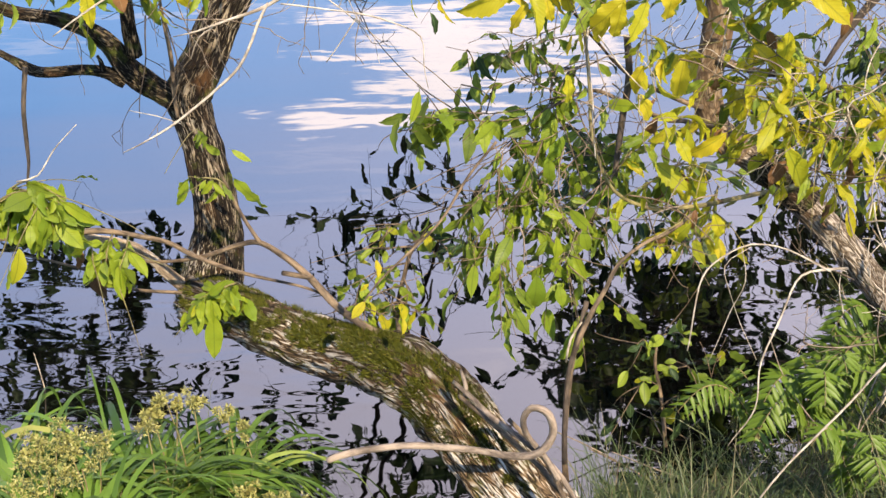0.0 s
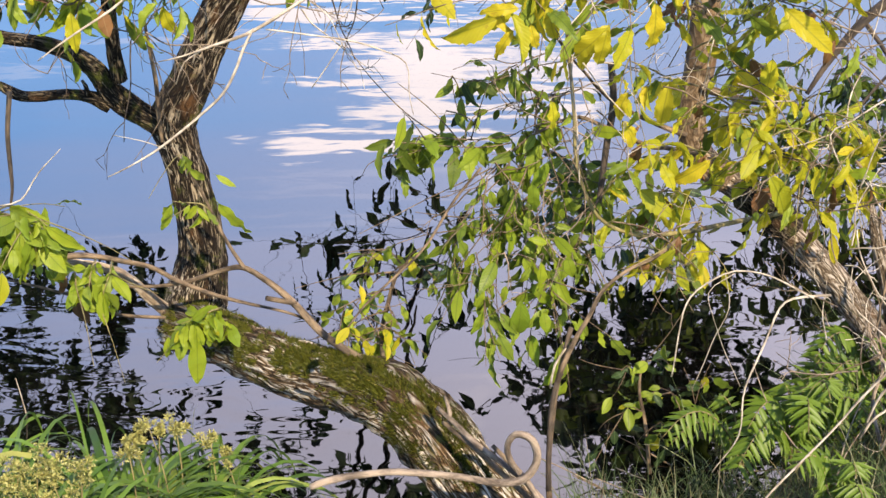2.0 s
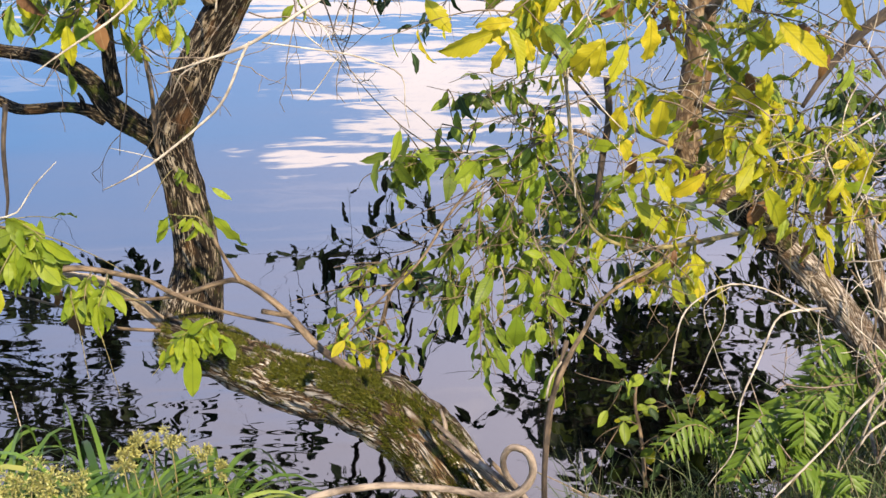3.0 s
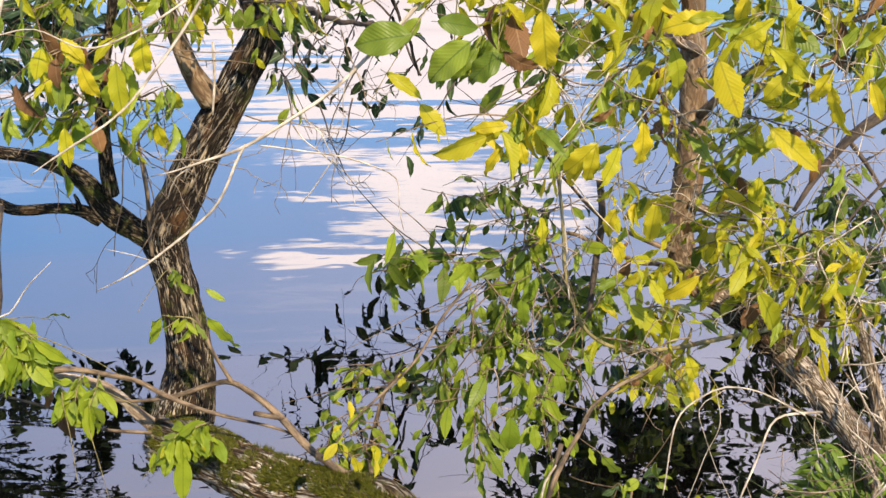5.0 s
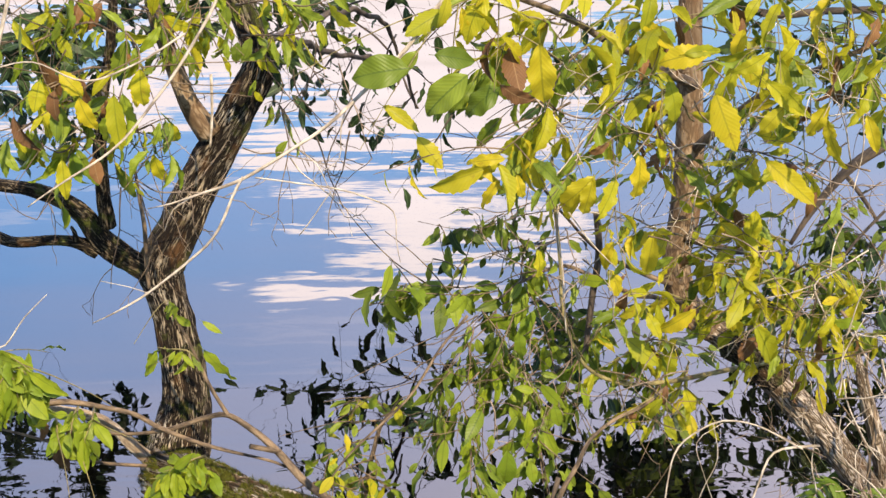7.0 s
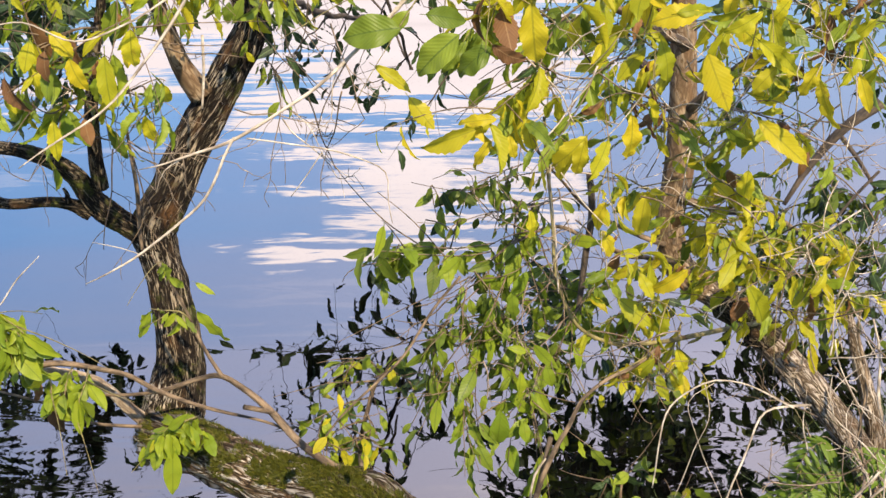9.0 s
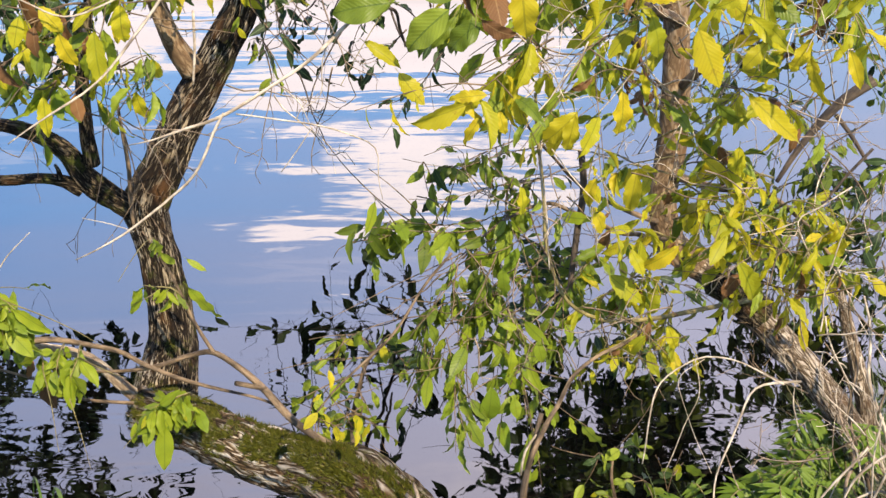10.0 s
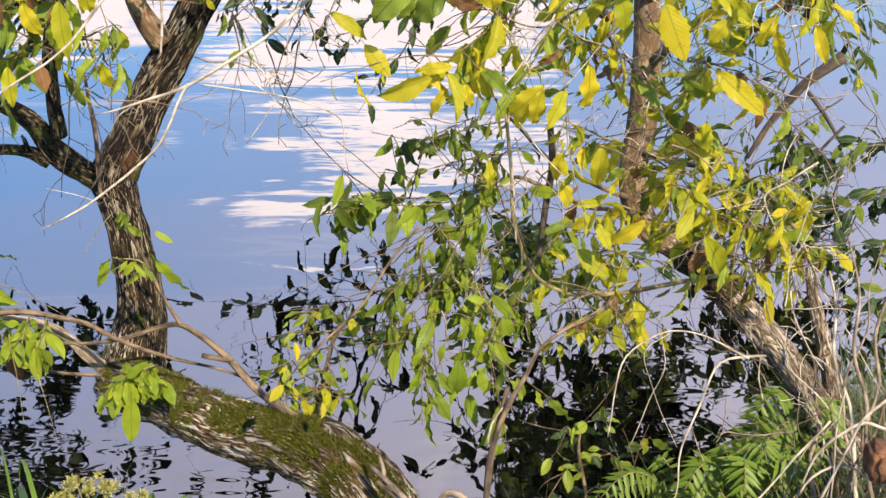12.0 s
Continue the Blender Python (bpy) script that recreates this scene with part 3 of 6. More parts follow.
# ---- the leaning tree with the mossy trunk ----
def build_leaning_tree():
    log_line = [(0.244, 2.5, 0.058, 0.101), (0.165, 2.56, 0.15, 0.096), (0.083, 2.63, 0.216, 0.093), (0.005, 2.7, 0.284, 0.091), (-0.065, 2.77, 0.341, 0.091), (-0.146, 2.85, 0.372, 0.088), (-0.244, 2.93, 0.372, 0.083), (-0.376, 3.02, 0.356, 0.077), (-0.52, 3.13, 0.351, 0.075), (-0.669, 3.27, 0.335, 0.076), (-0.806, 3.4, 0.313, 0.082)]
    tree = thing("leaning_tree", log_line[0][:3], "leaning tree with mossy fissured trunk reaching over the water", "tree")
    _, log = stem(tree, "trunk", log_line, BARK_LOG, "pale fissured bark with green moss", seg=56, step=0.014, rough=0.1, ridges=0.013, seed=2)
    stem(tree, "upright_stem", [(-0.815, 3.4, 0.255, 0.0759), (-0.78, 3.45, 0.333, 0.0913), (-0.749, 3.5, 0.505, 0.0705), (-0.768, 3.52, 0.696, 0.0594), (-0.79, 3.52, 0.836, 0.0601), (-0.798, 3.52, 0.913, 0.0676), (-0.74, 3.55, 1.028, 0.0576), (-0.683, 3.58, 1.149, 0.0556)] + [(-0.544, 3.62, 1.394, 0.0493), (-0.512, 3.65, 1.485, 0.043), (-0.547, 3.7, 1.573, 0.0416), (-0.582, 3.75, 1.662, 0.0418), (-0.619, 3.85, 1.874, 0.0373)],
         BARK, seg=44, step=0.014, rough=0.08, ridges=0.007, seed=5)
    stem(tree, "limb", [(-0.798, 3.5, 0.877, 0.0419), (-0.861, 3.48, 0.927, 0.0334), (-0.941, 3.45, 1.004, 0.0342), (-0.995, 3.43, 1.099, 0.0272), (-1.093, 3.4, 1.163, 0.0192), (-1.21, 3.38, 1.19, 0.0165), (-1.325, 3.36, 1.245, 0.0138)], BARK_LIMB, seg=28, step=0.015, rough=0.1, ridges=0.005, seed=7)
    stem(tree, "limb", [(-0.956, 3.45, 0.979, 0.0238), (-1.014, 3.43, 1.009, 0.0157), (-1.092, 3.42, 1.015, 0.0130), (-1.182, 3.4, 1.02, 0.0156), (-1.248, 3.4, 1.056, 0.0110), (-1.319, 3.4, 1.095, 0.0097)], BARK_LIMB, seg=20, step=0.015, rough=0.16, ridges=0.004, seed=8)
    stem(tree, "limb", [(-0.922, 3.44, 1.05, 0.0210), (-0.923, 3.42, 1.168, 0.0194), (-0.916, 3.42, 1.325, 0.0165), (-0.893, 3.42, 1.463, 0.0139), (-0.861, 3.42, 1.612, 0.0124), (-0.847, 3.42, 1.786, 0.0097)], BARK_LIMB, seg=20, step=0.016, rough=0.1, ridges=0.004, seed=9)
    stem(tree, "limb", [(-0.648, 3.56, 1.286, 0.0364), (-0.697, 3.54, 1.378, 0.0281), (-0.738, 3.52, 1.522, 0.023), (-0.769, 3.5, 1.646, 0.0196), (-0.784, 3.48, 1.839, 0.0162)], BARK_SMOOTH, seg=20, step=0.016, rough=0.08, ridges=0.002, seed=10)
    stem(tree, "broken_twig", [(-1.007, 3.42, 1.015, 0.0093), (-1.01, 3.42, 1.041, 0.0062), (-1.018, 3.42, 1.057, 0.0039)], BARK, seg=7)
    # low branches that leave the mossy trunk
    stem(tree, "branch", [(-0.225, 2.93, 0.441, 0.0148), (-0.286, 2.98, 0.46, 0.0106), (-0.362, 3.02, 0.498, 0.0098), (-0.437, 3.06, 0.568, 0.0089), (-0.499, 3.1, 0.604, 0.0086), (-0.56, 3.12, 0.628, 0.0077), (-0.626, 3.14, 0.609, 0.0068), (-0.74, 3.16, 0.568, 0.006), (-0.87, 3.18, 0.547, 0.0046), (-0.985, 3.2, 0.536, 0.0033)], TWIG_BROWN, seg=12, step=0.012, rough=0.3, wobble=0.008, seed=3)
    stem(tree, "branch", [(-0.558, 3.12, 0.625, 0.0062), (-0.588, 3.13, 0.682, 0.005), (-0.634, 3.14, 0.775, 0.0045), (-0.689, 3.15, 0.888, 0.0033), (-0.729, 3.15, 0.961, 0.0022)], TWIG_BROWN, seg=8, step=0.012, wobble=0.009, seed=4)
    stem(tree, "branch", [(-0.418, 3.05, 0.558, 0.0072), (-0.455, 3.03, 0.577, 0.0072), (-0.488, 3.01, 0.594, 0.0071)], TWIG_BROWN, "broken pale stub", seg=9, step=0.01, rough=0.15)
    stem(tree, "branch", [(-0.362, 3.03, 0.504, 0.0035), (-0.425, 3.06, 0.519, 0.0039), (-0.58, 3.1, 0.537, 0.0048), (-0.736, 3.14, 0.574, 0.0062), (-0.834, 3.16, 0.62, 0.0067), (-0.983, 3.18, 0.635, 0.0076), (-1.145, 3.2, 0.618, 0.01), (-1.294, 3.22, 0.607, 0.0123), (-1.428, 3.24, 0.595, 0.0124)], TWIG_BROWN, seg=12, step=0.012, rough=0.3, wobble=0.009, seed=6)
    stem(tree, "branch", [(-0.831, 3.4, 0.346, 0.0212), (-0.867, 3.36, 0.408, 0.0172), (-0.915, 3.32, 0.491, 0.0145), (-0.963, 3.28, 0.552, 0.0131), (-1.07, 3.25, 0.588, 0.0118), (-1.204, 3.23, 0.601, 0.0129)], BARK_DEAD, "broken pale limb", seg=16, step=0.015, rough=0.15, ridges=0.003, seed=12)
    stem(tree, "branch", [(-0.832, 3.3, 0.389, 0.0054), (-0.947, 3.25, 0.425, 0.0048), (-1.013, 3.22, 0.479, 0.0042), (-1.141, 3.2, 0.539, 0.0035), (-1.233, 3.2, 0.557, 0.0029)], TWIG_BROWN, seg=7, step=0.012, wobble=0.009, seed=13)
    stem(tree, "branch", [(-1.178, 3.3, 1.062, 0.0073), (-1.192, 3.28, 0.958, 0.0068), (-1.194, 3.27, 0.865, 0.0063), (-1.194, 3.26, 0.804, 0.0046), (-1.211, 3.26, 0.737, 0.0029)], TWIG_DARK, seg=8, step=0.012, wobble=0.006, seed=14)
    stem(tree, "branch", [(-0.8, 3.36, 0.902, 0.0052), (-0.802, 3.36, 1.07, 0.0062), (-0.81, 3.36, 1.164, 0.005), (-0.817, 3.36, 1.24, 0.0039)], TWIG_BROWN, seg=7, step=0.012, wobble=0.009, seed=15)
    # vines grown on to the trunk
    stem(tree, "vine", [(-0.04, 2.63, 0.49, 0.005), (-0.019, 2.6, 0.487, 0.0066), (0.046, 2.52, 0.471, 0.0071), (0.121, 2.45, 0.446, 0.0065), (0.187, 2.38, 0.414, 0.0064), (0.229, 2.34, 0.359, 0.0063)], TWIG_TAN, seg=9, step=0.015, rough=0.25, wobble=0.008, seed=16)
    stem(tree, "vine", [(-0.029, 2.6, 0.475, 0.0053), (0.033, 2.54, 0.448, 0.0065), (0.103, 2.46, 0.419, 0.0064), (0.158, 2.42, 0.393, 0.0063), (0.212, 2.36, 0.36, 0.0062)], TWIG_BROWN, seg=8, step=0.015, rough=0.25, wobble=0.01, seed=17)
    stem(tree, "vine", [(0.083, 2.46, 0.495, 0.0051), (0.138, 2.42, 0.454, 0.0057), (0.174, 2.38, 0.421, 0.0056), (0.204, 2.34, 0.36, 0.0056)], TWIG_BROWN, seg=8, step=0.015, rough=0.25, wobble=0.008, seed=19)
    stem(tree, "vine", [(-0.323, 2.42, 0.415, 0.0071), (-0.291, 2.42, 0.428, 0.0082), (-0.22, 2.42, 0.445, 0.0081), (-0.119, 2.42, 0.458, 0.0081), (-0.006, 2.4, 0.459, 0.0081), (0.087, 2.38, 0.455, 0.0086), (0.148, 2.36, 0.48, 0.009), (0.175, 2.36, 0.527, 0.0089), (0.162, 2.36, 0.577, 0.0083), (0.128, 2.37, 0.586, 0.0073), (0.112, 2.38, 0.551, 0.0068), (0.123, 2.39, 0.501, 0.0064), (0.161, 2.38, 0.451, 0.0064), (0.192, 2.36, 0.405, 0.0064)], TWIG_TAN, "curled grey-brown vine", seg=12, step=0.01, rough=0.22, wobble=0.005, seed=18)
    stem(tree, "vine", [(-0.016, 2.6, 0.468, 0.006), (-0.013, 2.6, 0.499, 0.0053), (-0.025, 2.64, 0.52, 0.0033)], TWIG_TAN, seg=8, step=0.015, rough=0.2)
    # moss as tufts along the top of the trunk
    bm = bmesh.new()
    rng = random.Random(4)
    for _ in range(25000):
        u = rng.uniform(0.12, 0.99)
        i = min(int(u * (len(log) - 1)), len(log) - 2)
        c, r = Vector(log[i][:3]), log[i][3]
        tan = (Vector(log[i + 1][:3]) - c).normalized()
        a = rng.gauss(-0.45, 0.8)
        up = Vector((0, 0, 1))
        up = (up - tan * up.dot(tan)).normalized()
        out = (up * math.cos(a) + tan.cross(up) * math.sin(a)).normalized()
        p = c + out * r * 1.0
        if noise.noise(p * 11) + 0.6 * noise.noise(p * 27) + 0.5 * noise.noise(p * 60) < -0.56 + 0.6 * abs(a + 0.4) + (0.75 if u < 0.16 else 0.4 if u < 0.27 else 0.04):
            continue
        for _ in range(2):
            d = (out + Vector((rng.gauss(0, 0.6), rng.gauss(0, 0.6), rng.gauss(0, 0.5)))).normalized()
            s = d.cross(tan).normalized() * rng.uniform(0.0012, 0.0028)
            h = rng.uniform(0.006, 0.022)
            q = p + tan * rng.gauss(0, 0.006) - out * 0.004
            bm.faces.new([bm.verts.new(v) for v in (q - s, q + s, q + d * h + s * 0.3)])
    # and round the foot of the upright stem
    for _ in range(3800):
        z = 0.27 + 0.24 * rng.random() ** 1.5
        a = rng.uniform(0, 2 * math.pi)
        out = Vector((math.cos(a), math.sin(a), 0.15)).normalized()
        k = (z - 0.27) / 0.24
        p = Vector((-0.8 + 0.05 * k, 3.42 + 0.08 * k, z)) + out * (0.088 - 0.014 * k)
        if noise.noise(p * 14) + 0.5 * noise.noise(p * 40) < -0.3 + 0.7 * k:
            continue
        d = (out + Vector((rng.gauss(0, 0.6), rng.gauss(0, 0.6), rng.gauss(0, 0.6)))).normalized()
        side = d.cross(Vector((0, 0, 1))).normalized() * rng.uniform(0.0012, 0.0026)
        q = p - out * 0.006
        bm.faces.new([bm.verts.new(v) for v in (q - side, q + side, q + d * rng.uniform(0.006, 0.016) + side * 0.3)])
    tagged(part("moss", bm, MOSS, tree, "thick olive-green moss"), kind="stuff")
    # leaf sprigs
    lm = "fresh:6 green:5 lime:0.6"
    g = TWIG_GREEN
    for pts, n, s in (
            ([(-1.212, 2.9, 0.814), (-1.119, 2.9, 0.866), (-1.03, 2.88, 0.866), (-0.961, 2.86, 0.83)], 15, 0.1),
            ([(-1.243, 2.95, 0.729), (-1.123, 2.9, 0.843), (-1.062, 2.88, 0.837), (-1.041, 2.86, 0.8)], 13, 0.1),
            ([(-0.944, 3.1, 0.665), (-0.947, 3.05, 0.664), (-0.945, 3, 0.639), (-0.944, 3, 0.59)], 8, 0.085),
            ([(-0.9, 3.1, 0.657), (-0.897, 3.05, 0.647), (-0.903, 3, 0.623), (-0.899, 3, 0.59)], 6, 0.085),
            ([(-1.021, 3.1, 0.649), (-0.993, 3.05, 0.648), (-0.976, 3, 0.623), (-0.981, 3, 0.59)], 5, 0.08),
            ([(-1.127, 3.15, 0.643), (-1.082, 3.1, 0.65), (-1.055, 3.1, 0.625)], 4, 0.08),
            ([(-0.616, 3.05, 0.546), (-0.637, 3, 0.559), (-0.669, 2.97, 0.554), (-0.702, 2.95, 0.549)], 14, 0.075),
            ([(-0.604, 3.05, 0.512), (-0.639, 3, 0.53), (-0.679, 2.97, 0.53), (-0.733, 2.95, 0.532)], 10, 0.075),
            ([(-0.688, 3.14, 0.91), (-0.695, 3.13, 0.942), (-0.698, 3.12, 0.957)], 3, 0.06),
            ([(-0.641, 3.14, 0.783), (-0.667, 3.13, 0.807), (-0.709, 3.12, 0.812), (-0.738, 3.12, 0.817)], 4, 0.065)):
        sprig(tree, pts, 0.003, int(n * 2.1), s, lm, g, "broad", 0.85, 0.75, width=1.0, sub=0, bare=1)
    leaves_at(tree, [(-0.626, 3.12, 0.831, -0.547, 3.1, 0.732),
    (-0.73, 3.12, 0.821, -0.763, 3.1, 0.745),
    (-0.62, 3.12, 0.899, -0.568, 3.1, 0.87),
    (-0.672, 3.12, 0.811, -0.642, 3.1, 0.776),
    (-0.664, 2.95, 0.524, -0.67, 2.93, 0.389),
    (-0.734, 2.95, 0.524, -0.748, 2.93, 0.46),
    (-0.68, 2.95, 0.557, -0.621, 2.93, 0.607),
    (-1.045, 2.85, 0.842, -1.063, 2.83, 0.731),
    (-1.101, 2.85, 0.88, -1.125, 2.83, 0.822),
    (-0.992, 2.85, 0.879, -0.899, 2.83, 0.82),
    (-0.908, 3, 0.639, -0.908, 2.98, 0.542),
    (-0.974, 3, 0.639, -0.998, 2.98, 0.584)], "fresh", "broad", 0.75)
    for pts in ([(-1.145, 2.95, 0.851), (-1.069, 2.9, 0.894), (-1.003, 2.88, 0.873), (-0.954, 2.86, 0.83)], [(-1.13, 2.95, 0.866), (-1.057, 2.9, 0.872), (-1.027, 2.88, 0.843), (-1.012, 2.86, 0.8)], [(-1.18, 2.95, 0.79), (-1.102, 2.9, 0.842), (-1.057, 2.88, 0.821), (-1.042, 2.86, 0.77)]):
        sprig(tree, pts, 0.003, 14, 0.1, lm, g, "broad", 0.85, 0.8, width=1.0, sub=1, bare=1)
    leaves_at(tree, [(-1.026, 3.15, 0.578, -1.015, 3.13, 0.453), (-1.049, 3.15, 0.603, -1.058, 3.13, 0.549), (-0.977, 3.15, 0.611, -0.991, 3.13, 0.554), (-1.018, 3.15, 0.544, -0.994, 3.13, 0.487)], "brown", "broad", 1.1)
    # crown leaves at the top
    up = "lime:3 fresh:2 green:5 yellow:0.5 brown:0.6"
    for pts, n, s, mix in (
            ([(-0.833, 3.3, 1.601), (-0.874, 3.2, 1.644), (-0.943, 3.1, 1.631), (-1.013, 3.05, 1.586)], 8, 0.1, up), ([(-0.854, 3.3, 1.515), (-0.884, 3.2, 1.532), (-0.913, 3.1, 1.523), (-0.954, 3.05, 1.505)], 7, 0.11, up),
            ([(-0.83, 3.3, 1.63), (-0.766, 3.2, 1.616), (-0.719, 3.1, 1.577), (-0.719, 3.05, 1.519)], 7, 0.11, up), ([(-0.866, 3.3, 1.456), (-0.829, 3.2, 1.433), (-0.8, 3.1, 1.398), (-0.79, 3.1, 1.356)], 7, 0.1, up),
            ([(-0.897, 3.3, 1.338), (-0.914, 3.2, 1.346), (-0.929, 3.1, 1.341), (-0.979, 3.05, 1.381)], 8, 0.1, up), ([(-0.826, 3.3, 1.686), (-0.895, 3.2, 1.726), (-0.963, 3.1, 1.711), (-1.031, 3.05, 1.665)], 8, 0.11, up),
            ([(-0.876, 3.3, 1.412), (-0.947, 3.2, 1.447), (-1.005, 3.1, 1.412), (-1.059, 3.05, 1.395)], 8, 0.1, "green:6 lime:3"), ([(-0.779, 3.4, 1.659), (-0.715, 3.3, 1.644), (-0.67, 3.2, 1.602), (-0.689, 3.2, 1.518)], 6, 0.1, up),
            ([(-0.732, 3.45, 1.638), (-0.664, 3.4, 1.615), (-0.589, 3.3, 1.601), (-0.55, 3.3, 1.529)], 7, 0.09, "green:6 lime:4"), ([(-0.56, 3.6, 1.664), (-0.606, 3.5, 1.646), (-0.647, 3.4, 1.659), (-0.708, 3.4, 1.63)], 7, 0.1, "green:5 lime:4"),
            ([(-0.55, 3.7, 1.509), (-0.474, 3.6, 1.478), (-0.445, 3.6, 1.414), (-0.464, 3.6, 1.334)], 6, 0.07, "green:6 deep:4"), ([(-0.851, 3.3, 1.368), (-0.769, 3.2, 1.375), (-0.703, 3.1, 1.412), (-0.679, 3.1, 1.356)], 5, 0.09, up), ([(-0.549, 3.6, 1.556), (-0.473, 3.5, 1.571), (-0.386, 3.4, 1.586), (-0.312, 3.4, 1.601)], 7, 0.09, "green:5 lime:4"),
            ([(-0.561, 3.6, 1.633), (-0.47, 3.5, 1.661), (-0.354, 3.4, 1.659), (-0.266, 3.4, 1.688)], 8, 0.1, "green:6 lime:3"), ([(-0.745, 3.4, 1.731), (-0.651, 3.3, 1.77), (-0.55, 3.2, 1.753), (-0.481, 3.2, 1.78)], 8, 0.1, up)):
        sprig(tree, pts, 0.004, n, s, mix, TWIG_BROWN, "toothed", 1.1, 0.7, width=0.95)
    leaves_at(tree, [(-0.864, 2.9, 1.588, -0.81, 2.88, 1.532),
    (-0.821, 2.9, 1.534, -0.8, 2.88, 1.442)], "yellow", "toothed", 1.1)
    leaves_at(tree, [(-0.885, 2.95, 1.538, -0.895, 2.93, 1.46),
    (-0.826, 3, 1.366, -0.816, 2.98, 1.302)], "brown", "broad", 1.2)
    leaves_at(tree, [(-0.917, 2.95, 1.557, -0.934, 2.93, 1.486),
    (-0.685, 2.95, 1.592, -0.694, 2.93, 1.487),
    (-0.751, 2.95, 1.538, -0.752, 2.93, 1.394),
    (-0.884, 2.95, 1.378, -0.88, 2.93, 1.274),
    (-0.281, 3, 1.686, -0.272, 2.98, 1.63)], "lime", "toothed", 1.1)
    for k in range(10):
        at = (RNG.uniform(-1.1, -0.35), RNG.uniform(3.05, 3.3), RNG.uniform(1.2, 1.75))
        forked_twig(tree, at, (RNG.gauss(0.2, 1), RNG.gauss(0, 0.4), RNG.gauss(-0.6, 0.7)), RNG.uniform(0.14, 0.34), RNG.choice((TWIG_BROWN, TWIG_TAN, TWIG_PALE)))
    # the far side of the crown, over the water, its shade put into the leaf colour
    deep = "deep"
    stem(tree, "limb", [(-0.532, 3.7, 1.541, 0.0112), (-0.481, 4.4, 1.412, 0.0115), (-0.412, 5.2, 1.235, 0.0113), (-0.308, 5.8, 1.123, 0.0101), (-0.173, 6.4, 0.938, 0.0084), (-0.121, 6.6, 0.725, 0.0058)], TWIG_DARK, seg=8, step=0.03, wobble=0.02, seed=61)
    stem(tree, "limb", [(-0.515, 3.8, 1.493, 0.0099), (-0.441, 4.6, 1.465, 0.0109), (-0.33, 5.4, 1.377, 0.0116), (-0.239, 6, 1.22, 0.0104), (-0.208, 6.2, 1.029, 0.0054)], TWIG_DARK, seg=8, step=0.03, wobble=0.02, seed=62)
    for pts in ([(-0.456, 2.8, 1.82, 0.0033), (-0.485, 2.78, 1.735, 0.0034), (-0.534, 2.76, 1.649, 0.0034), (-0.637, 2.74, 1.513, 0.003), (-0.711, 2.72, 1.442, 0.0027), (-0.792, 2.7, 1.387, 0.0024), (-0.891, 2.7, 1.319, 0.0013)],
                [(-1.103, 2.9, 0.902, 0.0023), (-1.047, 2.9, 0.916, 0.0019), (-0.993, 2.9, 0.989, 0.0015), (-0.933, 2.9, 1.049, 0.0007)],
                [(-0.568, 2.9, 1.662, 0.0028), (-0.669, 2.88, 1.602, 0.0025), (-0.792, 2.86, 1.567, 0.0021), (-0.898, 2.85, 1.607, 0.0017), (-0.999, 2.85, 1.594, 0.0014)],
                [(-0.588, 3.3, 1.5, 0.0036), (-0.589, 3.3, 1.397, 0.0036), (-0.597, 3.3, 1.305, 0.0033)],
                [(-0.85, 2.6, 1.796, 0.0047), (-0.869, 2.6, 1.74, 0.0044), (-0.899, 2.6, 1.65, 0.0041)]):
        stem(tree, "bare_branch", pts, TWIG_PALE, seg=7, step=0.02, rough=0.25, wobble=0.007, seed=RNG.randrange(50))
    # forked bare twigs in front of the bright water
    for at, way in zip([(-0.475, 3.5, 1.525), (-0.389, 3.4, 1.497), (-0.327, 3.4, 1.572), (-0.262, 3.3, 1.53), (-0.199, 3.2, 1.476), (-0.411, 3.3, 1.398), (-0.533, 3.4, 1.284), (-0.305, 3.1, 1.384), (-0.215, 3, 1.421), (-0.707, 3.3, 1.323), (-0.767, 3.2, 1.213), (-0.816, 3.2, 1.228), (-0.471, 3.5, 1.631), (-0.766, 3.2, 1.419)],
                       ((0.5, -1), (0.3, -1), (-0.2, -1), (0.2, -1), (-0.5, -0.8), (0.4, -0.9), (0.6, -0.6), (0.5, -0.9), (-0.3, -1), (-0.5, -0.9), (0.3, -1), (-0.1, -1), (0.8, -0.5), (0.2, -1))):
        forked_twig(tree, at, (way[0], RNG.uniform(-0.3, 0.3), way[1]), RNG.uniform(0.16, 0.32), RNG.choice((TWIG_BROWN, TWIG_TAN, TWIG_DARK)))
